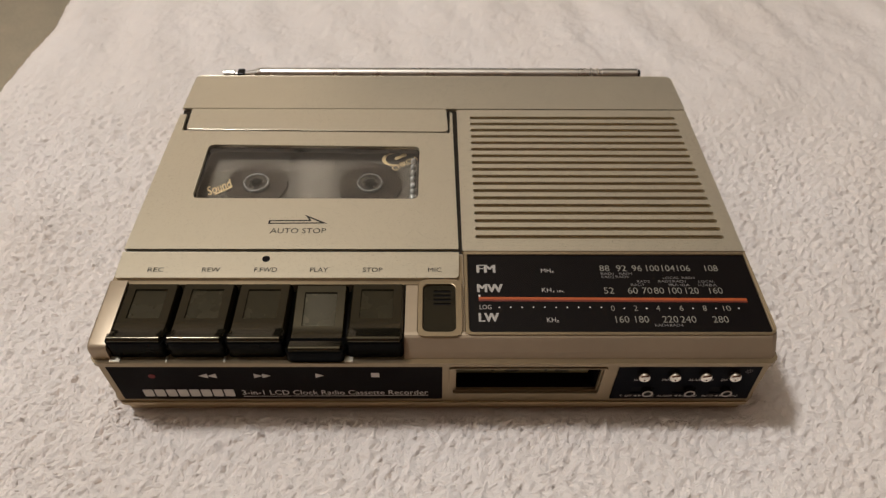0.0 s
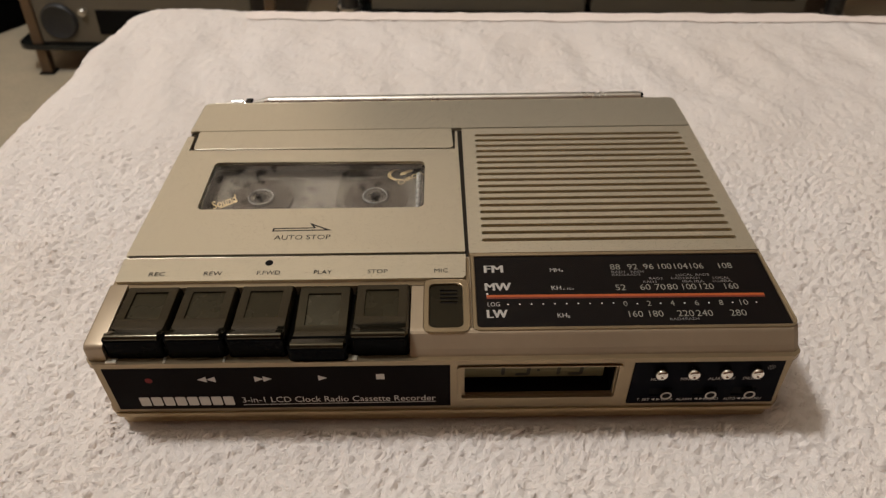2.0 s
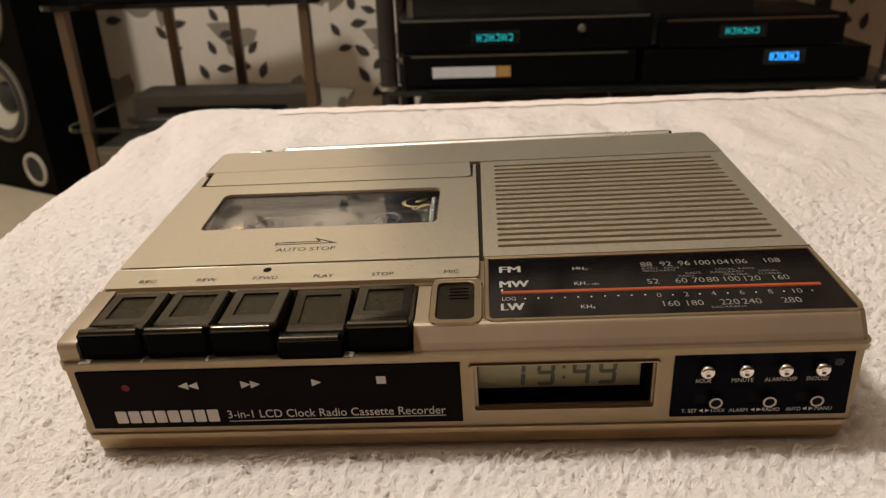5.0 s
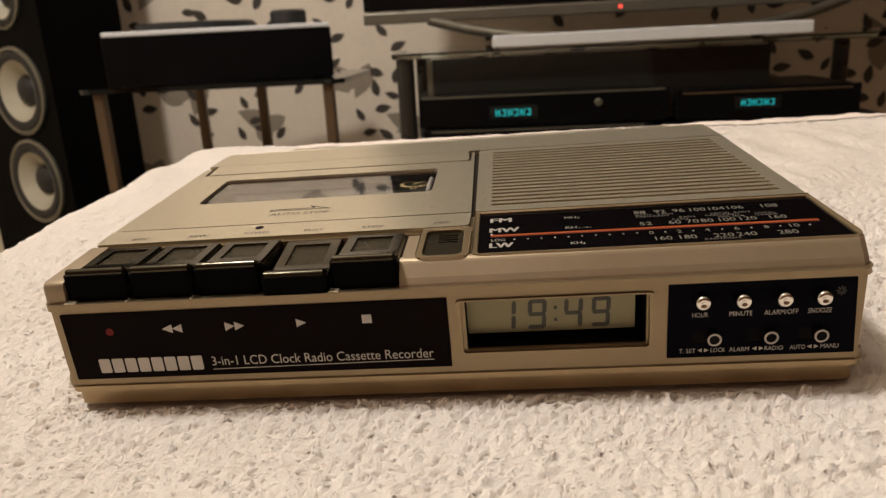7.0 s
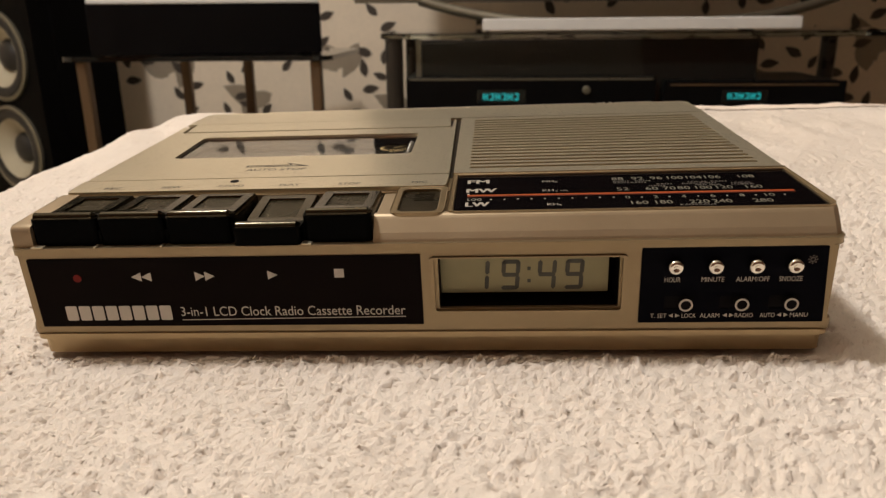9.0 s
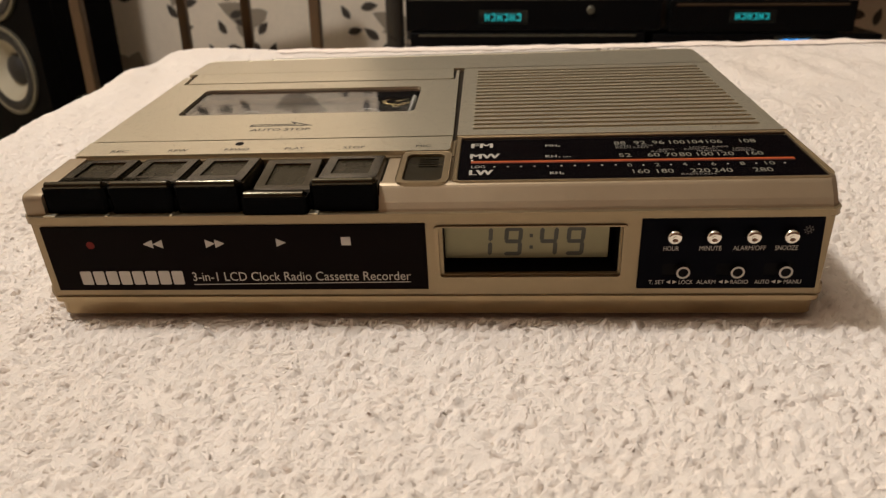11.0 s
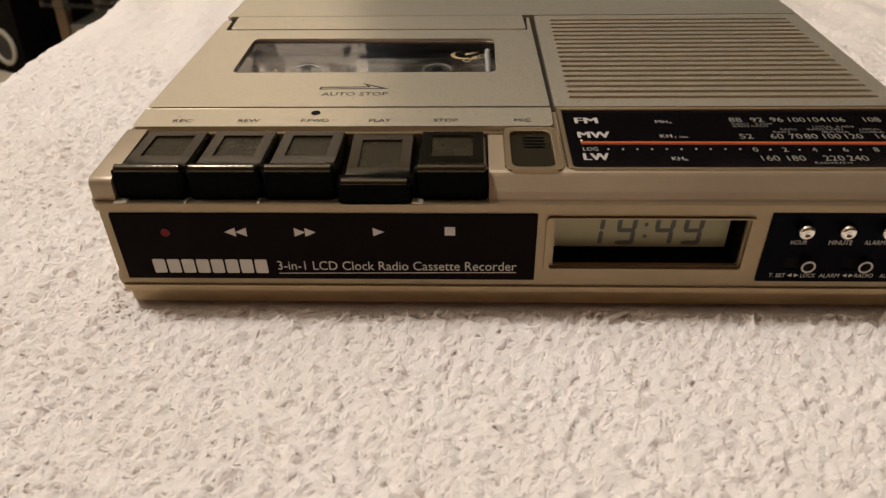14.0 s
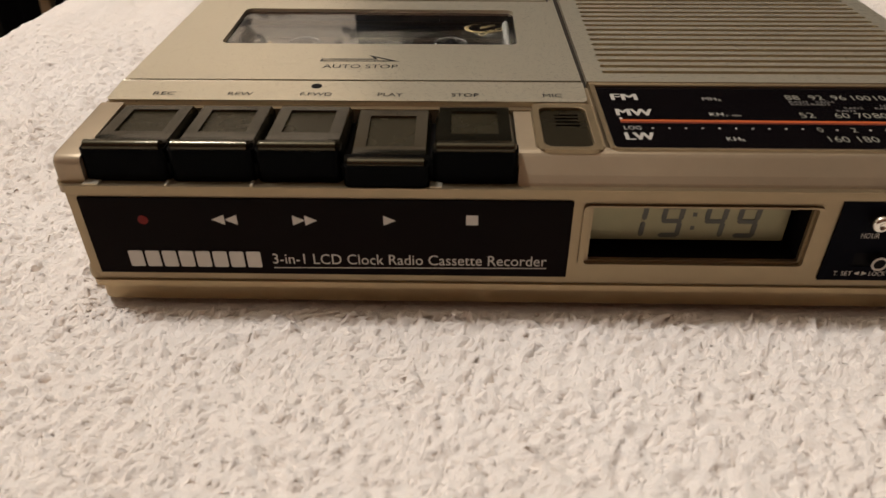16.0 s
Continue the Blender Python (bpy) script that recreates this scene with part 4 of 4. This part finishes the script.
def build_cassette():
    c = thing("audio_cassette", "smoky clear audio cassette inside the recorder", "cassette", TILT)
    part("shell_back", slab(rect(-0.985, 0.015, 0.58, 1.0, 0.02), 0.3102, 0.3130), LINER, c, "grey slip sheet")
    part("shell", slab(rect(-0.985, 0.015, 0.58, 1.0, 0.02), 0.3300, 0.3340), SMOKE, c, "smoky clear shell").visible_shadow = False
    for x, r in ((-0.712, 0.118), (-0.276, 0.122)):
        part("tape_reel", lathe([(0.052, 0.3132), (0.052, 0.3240), (r, 0.3240), (r, 0.3132)], (x, 0.790, 0), n=48, closed=True), TAPE, c, "dark wound tape")
        hub = [(0.028, 0.3132), (0.030, 0.3280), (0.037, 0.3285), (0.050, 0.326), (0.0515, 0.3132)]
        hub = part("reel_hub", lathe(hub, (x, 0.790, 0), n=32, closed=True), HUBW, c, "dark glossy toothed reel hub", True)
        # Ring added over the hub to give its glint.
        ring = [(0.046 + 0.0055 * math.cos(a), 0.3345 + 0.0045 * math.sin(a)) for a in (k * math.pi / 5 for k in range(10))]
        part("hub_glint_ring", lathe(ring, (x, 0.790, 0), n=40, closed=True), RIMGLOSS, hub, "glossy ring added for the hub's glint", True)
        part("drive_spindle", lathe([(0.020, 0.3132), (0.020, 0.3360), (0.013, 0.3440), (0.003, 0.3450)], (x, 0.790, 0), n=20), BLACK, c, "dark drive spindle", True)
        for k in range(6):
            t = k * math.pi / 3 + 0.2
            b = bmesh.new()
            tube(b, (x + 0.026 * math.cos(t), 0.790 + 0.026 * math.sin(t), 0.314), (x + 0.026 * math.cos(t), 0.790 + 0.026 * math.sin(t), 0.332), 0.005, n=8)
            part("hub_tooth", b, HUBW, hub)
    part("slip_sheet_window", slab(rect(-0.560, -0.425, 0.655, 0.940, 0.01), 0.3131, 0.3150), HAZE, c, "paler clear panel between the reels")
    z = 0.3352
    writing("CHROM", -0.146, 0.897, 0.026, GOLD, c, "top", z, 0.112, spin=0.62)
    cx, cy = -0.196, 0.921
    arc = [(cx + 0.040 * math.cos(a), cy + 0.036 * math.sin(a)) for a in np.linspace(1.3, 5.4, 24)]
    arc += [(cx + (0.040 - 0.014 * math.sin((a - 1.3) / 4.1 * math.pi)) * math.cos(a), cy + (0.036 - 0.013 * math.sin((a - 1.3) / 4.1 * math.pi)) * math.sin(a)) for a in np.linspace(5.3, 1.4, 22)]
    part("print_mark", slab(arc, 0.3342, z), GOLD, c)
    for px, py, tip in ((-0.176, 0.930, 0.5), (-0.156, 0.944, 0.4)):
        leaf = [(px + 0.018 * math.cos(a) * (1 if math.cos(a) > 0 else 0.6), py + 0.010 * math.sin(a) + tip * 0.012 * math.cos(a)) for a in (k * math.pi / 8 for k in range(16))]
        part("print_mark", slab(leaf, 0.3342, z), GOLD, c)
    writing("Sound", -0.848, 0.764, 0.046, GOLD, c, "top", z, 0.100, slant=0.35, spin=0.55)
    part("print_bar", slab([(-0.858, 0.722), (-0.798, 0.765), (-0.799, 0.770), (-0.859, 0.727)], 0.3342, z), GOLD, c)
    for k in range(7):
        y = 0.690 + 0.0335 * k
        part("window_rib", lathe([(0.0015, -0.016), (0.0085, -0.010), (0.0105, 0.0), (0.0085, 0.010), (0.0015, 0.016)], (-0.111, y, 0.352), n=14), RIB, c, "glossy pale rib", True)


build_body()
build_top()
build_keys()
build_mic()
build_dial()
build_front()
build_antenna()
build_cassette()

# ---- along the wall ----
GLASS = glass("shelf_glass", (0.80, 0.90, 0.86), 0.0, 1.5)
BLACKGLASS = material("black_shelf_glass", (0.010, 0.011, 0.010), 0.06, 0, 0.05, 20)
BLACKBOX = material("black_hifi_metal", (0.0025, 0.0025, 0.003), 0.35, 0.0, 0.1, 30, 0.05, 800, spec=0.12)
GREYBOX = material("grey_hifi_metal", (0.048, 0.040, 0.026), 0.5, 0.2, 0.06, 30, 0.05, 800)
SILVERBOX = material("silver_hifi_metal", (0.15, 0.132, 0.10), 0.42, 0.5, 0.06, 30, 0.05, 800)
BRONZE = material("bronze_post", (0.15, 0.10, 0.06), 0.35, 0.6, 0.06, 30)
POST = material("dark_grey_post", (0.05, 0.045, 0.04), 0.3, 0.6, 0.06, 30)
CONE = material("pale_woofer_cone", (0.42, 0.385, 0.295), 0.5, 0, 0.08, 40)
RUBBER = material("black_rubber_surround", (0.015, 0.015, 0.015), 0.5, 0, 0.08, 60)
RINGMETAL = material("grey_ring_metal", (0.20, 0.19, 0.15), 0.35, 0.7, 0.05, 60)
VENEER = material("black_ash_veneer", (0.0022, 0.002, 0.002), 0.5, 0, 0.2, 20, 0.1, 200, stretch=(8, 8, 1), spec=0.04)
TEAL = glowing("teal_display", (0.0, 0.62, 0.62), 0.55)
BLUE = glowing("blue_display", (0.02, 0.35, 1.0), 1.7)
REDLED = glowing("red_standby", (1.0, 0.08, 0.05), 1.5)
SCREEN = material("black_tv_screen", (0.004, 0.004, 0.0045), 0.15, 0, 0.03, 10, spec=0.25)
WHITE = material("white_sticker", (0.62, 0.62, 0.62), 0.5, 0, 0.05, 80)
AMBER = material("amber_sticker", (0.45, 0.25, 0.07), 0.5, 0, 0.05, 80)


RISE = 0.026  # height of the shelves over the plan


def hifi_unit(label, x0, x1, y0, depth, z0, z1, mat, category="hi-fi unit", r=0.02):
    """A hi-fi box with a front panel, buttons and feet; returns its root."""
    root = thing("hifi_unit", label, category, pose((x0 + x1) / 2 * S, y0 * S, z0 * S + RISE), "hi-fi units on the shelves")
    w, h = (x1 - x0) / 2, z1 - z0
    part("case", block(-w, w, 0.06, depth, 0.03, h, r), mat, root)
    part("front_panel", block(-w, w, 0.0, 0.058, 0.03, h, 0.015), mat, root)
    for sx in (-1, 1):
        for yy in (0.3, depth - 0.3):
            part("foot", tube(bmesh.new(), (sx * (w - 0.3), yy, 0.0), (sx * (w - 0.3), yy, 0.03), 0.12), RUBBER, root)
    return root


def face_part(name, root, x0, x1, z0, z1, mat, label="", out=0.012, r=0.0):
    return part(name, block(x0, x1, -out, -0.001, z0, z1, r, 1), mat, root, label)


def display_digits(root, x0, x1, z0, z1, mat, label):
    d = face_part("display", root, x0 - 0.1, x1 + 0.1, z0 - 0.06, z1 + 0.06, BLACKGLASS, label, 0.006)
    n = 6
    w = (x1 - x0) / n
    for k in range(n):
        bm = bmesh.new()
        a = x0 + k * w
        for p, q, u, v in ((0.1, 0.75, 0.0, 0.18), (0.1, 0.75, 0.82, 1.0), (0.6, 0.78, 0.1, 0.9)) if k % 2 else ((0.08, 0.28, 0.0, 1.0), (0.2, 0.8, 0.4, 0.58), (0.6, 0.8, 0.0, 1.0)):
            box(bm, a + w * p, a + w * q, -0.012, -0.0065, z0 + (z1 - z0) * u, z0 + (z1 - z0) * v)
        part("display_mark", bm, mat, d)


def build_tv_stand():
    root = thing("television_stand", "glass television stand with dark round posts", "TV stand", pose(0.27, 1.15, FLOOR))
    f = -4.4
    for z, name in ((0.22, "top_shelf"), (-1.76, "middle_shelf"), (-3.05, "bottom_shelf")):
        out = rounded([(-4.6, -0.05), (4.75, -0.05), (4.75, 3.6), (-4.6, 3.6)], 0.5)
        bm = slab(out, z - f, z - f + 0.10)
        soften(bm, 0.02, 2, 60)
        part(name, bm, BLACKGLASS if z < 0 else GLASS, root, "glass shelf with rounded corners")
    for x in (-4.33, 4.48):
        for y in (0.22, 3.3):
            part("post", tube(bmesh.new(), (x, y, 0), (x, y, 0.22 - f), 0.16), POST, root)
            for z in (-1.76, -3.05):
                part("collar", tube(bmesh.new(), (x, y, z - f + 0.1), (x, y, z - f + 0.16), 0.21), CHROME, root)
    part("back_panel", block(-3.85, 2.05, 0.30, 0.36, -1.0 - f, 0.195 - f), BLACKGLASS, root, "dark glass panel")
    part("panel_edge", block(-3.95, -3.852, 0.29, 0.37, -0.50 - f, 0.195 - f), RINGMETAL, root, "pale metal edge")


def build_tv():
    tv = thing("television", "black flat television with a silver lower edge", "television", pose(0.33, 1.33, 0.061))
    part("screen", block(-5.9, 9.6, 0.0, 0.5, 0.74, 9.45, 0.03), SCREEN, tv)
    part("lower_edge", block(-5.9, 9.6, -0.06, -0.002, 0.50, 0.72, 0.03), SILVERBOX, tv, "silver lower edge")
    part("stand_foot", block(-3.35, 2.0, -1.86, -1.0, 0.0, 0.20, 0.02), WHITE, tv, "pale polished foot bar")
    for sx in (-1, 1):
        bm = bmesh.new()
        rings = []
        for a in np.linspace(0, 1, 12):
            c = Vector((-0.65 + sx * (1.0 + 3.0 * a), -1.3 + 1.4 * a, 0.10 + 0.45 * a * a))
            rings.append([bm.verts.new((c + Vector((0, 0.13 * math.cos(t), 0.10 * math.sin(t)))) * S) for t in (2 * math.pi * k / 12 for k in range(12))])
        for p, q in zip(rings, rings[1:]):
            for k in range(12):
                bm.faces.new((p[k], p[(k + 1) % 12], q[(k + 1) % 12], q[k]))
        bm.faces.new(rings[0][::-1]), bm.faces.new(rings[-1])
        part("stand_arm", bm, SILVERBOX, tv, "curved pale arm", True)
    part("standby_light", block(-0.95, -0.88, -0.07, -0.061, 0.58, 0.64), REDLED, tv, "red standby light")


def build_units():
    # middle shelf: two black units, two more standing on them
    a = hifi_unit("black hi-fi unit with a white and amber sticker", -1.35, 2.75, 11.62, 2.6, -1.66, -1.05, BLACKBOX)
    face_part("sticker", a, -1.53, -0.40, 0.19, 0.38, WHITE, "white sticker")
    face_part("sticker_end", a, -0.39, -0.14, 0.19, 0.38, AMBER, "amber sticker")
    face_part("trim_line", a, -1.9, 1.9, 0.555, 0.58, RINGMETAL)
    b = hifi_unit("black hi-fi unit with a bright blue display", 2.90, 6.75, 11.62, 2.6, -1.66, -1.08, BLACKBOX)
    display_digits(b, 0.22, 0.73, 0.36, 0.50, BLUE, "blue lit display")
    c = hifi_unit("black hi-fi unit with a teal display", -1.42, 3.00, 11.62, 2.5, -1.045, -0.45, BLACKBOX)
    display_digits(c, -0.83, -0.17, 0.20, 0.32, TEAL, "teal lit display")
    part("knob", lathe([(0.07, 0.0), (0.07, 0.06), (0.05, 0.08), (0.01, 0.08)], (1.0, 0, 0.38), "y", 20), RINGMETAL, c, "small grey knob")
    face_part("trim_line", c, -2.15, 2.15, 0.55, 0.58, RINGMETAL)
    d = hifi_unit("black set-top box with rounded ends and a teal display", 3.15, 6.25, 11.62, 2.2, -1.07, -0.52, BLACKBOX, "set-top box", 0.1)
    display_digits(d, -0.46, 0.13, 0.24, 0.34, TEAL, "teal lit display")
    face_part("trim_line", d, -1.45, 1.4, 0.47, 0.50, BRONZE)
    # bottom shelf: two silver recorders
    for x0, x1 in ((-1.22, 2.62), (2.74, 6.60)):
        e = hifi_unit("silver-fronted recorder on the bottom shelf", x0, x1, 11.62, 2.6, -2.95, -2.21, SILVERBOX, "video recorder")
        face_part("tray", e, -1.7, -0.9, 0.3, 0.6, BLACKBOX, "black flap", 0.02)
        face_part("window", e, 0.9, 1.7, 0.3, 0.6, BLACKGLASS, "dark window", 0.02)
        for k in range(4):
            face_part("button", e, -0.5 + 0.3 * k, -0.35 + 0.3 * k, 0.3, 0.36, RINGMETAL, "", 0.03)


def build_rack():
    """The hi-fi rack beside the loudspeaker."""
    root = thing("hifi_rack", "hi-fi rack with dark glass shelves and bronze posts", "hi-fi rack", pose(-0.53, 1.2, FLOOR))
    f = -4.4
    for z in (-0.16, -2.42, -3.87):
        out = rounded([(-2.75, -0.1), (2.45, -0.1), (2.45, 3.3), (-2.75, 3.3)], 0.3)
        part("shelf", slab(out, z - f, z - f + 0.09), GLASS if z == -2.42 else BLACKGLASS, root, "dark glass shelf")
    for x, y in ((-2.35, 0.10), (2.15, 0.10), (-1.55, 3.0), (-0.10, 3.0)):
        part("post", block(x - 0.10, x + 0.10, y - 0.1, y + 0.1, 0.0, -0.16 - f, 0.03), BRONZE, root)
        part("foot", block(x - 0.14, x + 0.14, y - 0.14, y + 0.14, 0.0, 0.04, 0.01), BLACKBOX, root)
    player = hifi_unit("black record player with a pale top plate and round platter", -7.25, -3.08, 12.0, 2.8, -0.07, 0.86, BLACKBOX, "record player")
    player.matrix_basis = player.matrix_basis @ pose(0, 0.012, 0, 0, 0, 14)
    part("top_plate", block(-2.06, 2.06, -0.03, 2.7, 0.932, 1.02, 0.02), WHITE, player, "pale metal top plate")
    part("platter", lathe([(1.15, 1.02), (1.15, 1.13), (1.1, 1.16), (0.05, 1.16)], (-0.55, 1.3, 0), n=40), RUBBER, player, "black round platter", True)
    part("dial_knob", lathe([(0.35, 1.02), (0.35, 1.25), (0.3, 1.3), (0.05, 1.3)], (1.3, 0.8, 0), n=28), RUBBER, player)
    deck = hifi_unit("grey hi-fi deck on the middle shelf", -6.85, -3.3, 12.5, 1.0, -2.33, -1.85, GREYBOX)
    face_part("slot_panel", deck, -1.3, 1.3, 0.12, 0.26, BLACKBOX)
    low = hifi_unit("dull silver unit with a large round black dial", -7.52, -3.5, 12.0, 1.9, -3.78, -2.74, SILVERBOX)
    part("dial", lathe([(0.34, 0.0), (0.34, 0.05), (0.30, 0.08), (0.24, 0.05), (0.02, 0.03)], (-1.59, 0, 0.44), "y", 36), RUBBER, low, "large round black dial", True)
    part("knob", lathe([(0.07, 0.0), (0.07, 0.1), (0.05, 0.12), (0.01, 0.12)], (-1.10, 0, 0.63), "y", 20), CHROME, low, "small chrome knob")
    face_part("dark_panel", low, -0.88, 0.10, 0.20, 0.66, BLACKBOX, "dark front panel", 0.02)
    face_part("top_trim", low, -1.95, 1.95, 0.90, 0.96, RINGMETAL)


def build_speaker():
    sp = thing("loudspeaker", "tall black floorstanding loudspeaker with pale cones", "loudspeaker", pose(-1.073, 1.432, FLOOR, 0, 0, -26) @ Matrix.Scale(1.16, 4))
    f = 3.675
    drivers = ((-0.02 + f, 0.85), (-1.80 + f, 0.85), (1.75 + f, 0.62))
    part("cabinet", block(-1.90, 1.05, 0.402, 1.73, 0.10, 8.5, 0.03), VENEER, sp)
    holes = [[(-0.05 + r * 0.9 * math.cos(a), z + r * 0.9 * math.sin(a)) for a in np.linspace(0, 2 * math.pi, 40, endpoint=False)] for z, r in drivers]
    part("baffle", slab(rect(-1.90, 1.05, 0.10, 8.5, 0.02), 0.40, 0.0, holes, True), VENEER, sp)
    part("plinth", block(-1.88, 1.03, 0.02, 1.71, 0.0, 0.098, 0.02), VENEER, sp)
    for z, r in drivers:
        d = part("woofer", lathe([(r, 0.0), (r, 0.05), (r * 0.93, 0.07), (r * 0.90, 0.05)], (-0.05, 0, z), "y", 48, closed=True), RINGMETAL, sp, "woofer with a grey ring", True)
        part("surround", lathe([(r * 0.90, 0.005), (r * 0.88, 0.06), (r * 0.78, 0.075), (r * 0.70, 0.045), (r * 0.69, 0.01), (r * 0.89, -0.02)], (-0.05, 0, z), "y", 48, closed=True), RUBBER, d, "black rubber surround", True)
        part("cone", lathe([(r * 0.69, 0.044), (r * 0.5, -0.09), (r * 0.34, -0.20), (r * 0.30, -0.24), (r * 0.35, -0.26), (r * 0.70, 0.02)], (-0.05, 0, z), "y", 48, closed=True), CONE, d, "pale cone", True)
        part("dust_cap", lathe([(r * 0.36, -0.20), (r * 0.30, -0.11), (r * 0.16, -0.06), (0.01, -0.05)], (-0.05, 0, z), "y", 32), RUBBER, d, "black dust cap", True)
    part("port_ring", lathe([(0.34, 0.0), (0.34, 0.04), (0.27, 0.05), (0.255, 0.01)], (0.52, 0, 0.52), "y", 40, closed=True), CONE, sp, "pale ring round the port", True)
    part("port", lathe([(0.255, 0.0), (0.255, 0.012), (0.02, 0.012)], (0.52, 0, 0.52), "y", 32), RUBBER, sp)


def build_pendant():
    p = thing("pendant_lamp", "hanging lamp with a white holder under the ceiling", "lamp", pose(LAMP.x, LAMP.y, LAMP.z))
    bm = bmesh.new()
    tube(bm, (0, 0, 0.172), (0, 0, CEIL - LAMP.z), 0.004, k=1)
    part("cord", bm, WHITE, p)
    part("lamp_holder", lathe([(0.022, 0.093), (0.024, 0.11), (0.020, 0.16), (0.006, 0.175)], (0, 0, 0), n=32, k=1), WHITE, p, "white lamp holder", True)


build_tv_stand()
build_tv()
build_units()
build_rack()
build_speaker()
build_pendant()
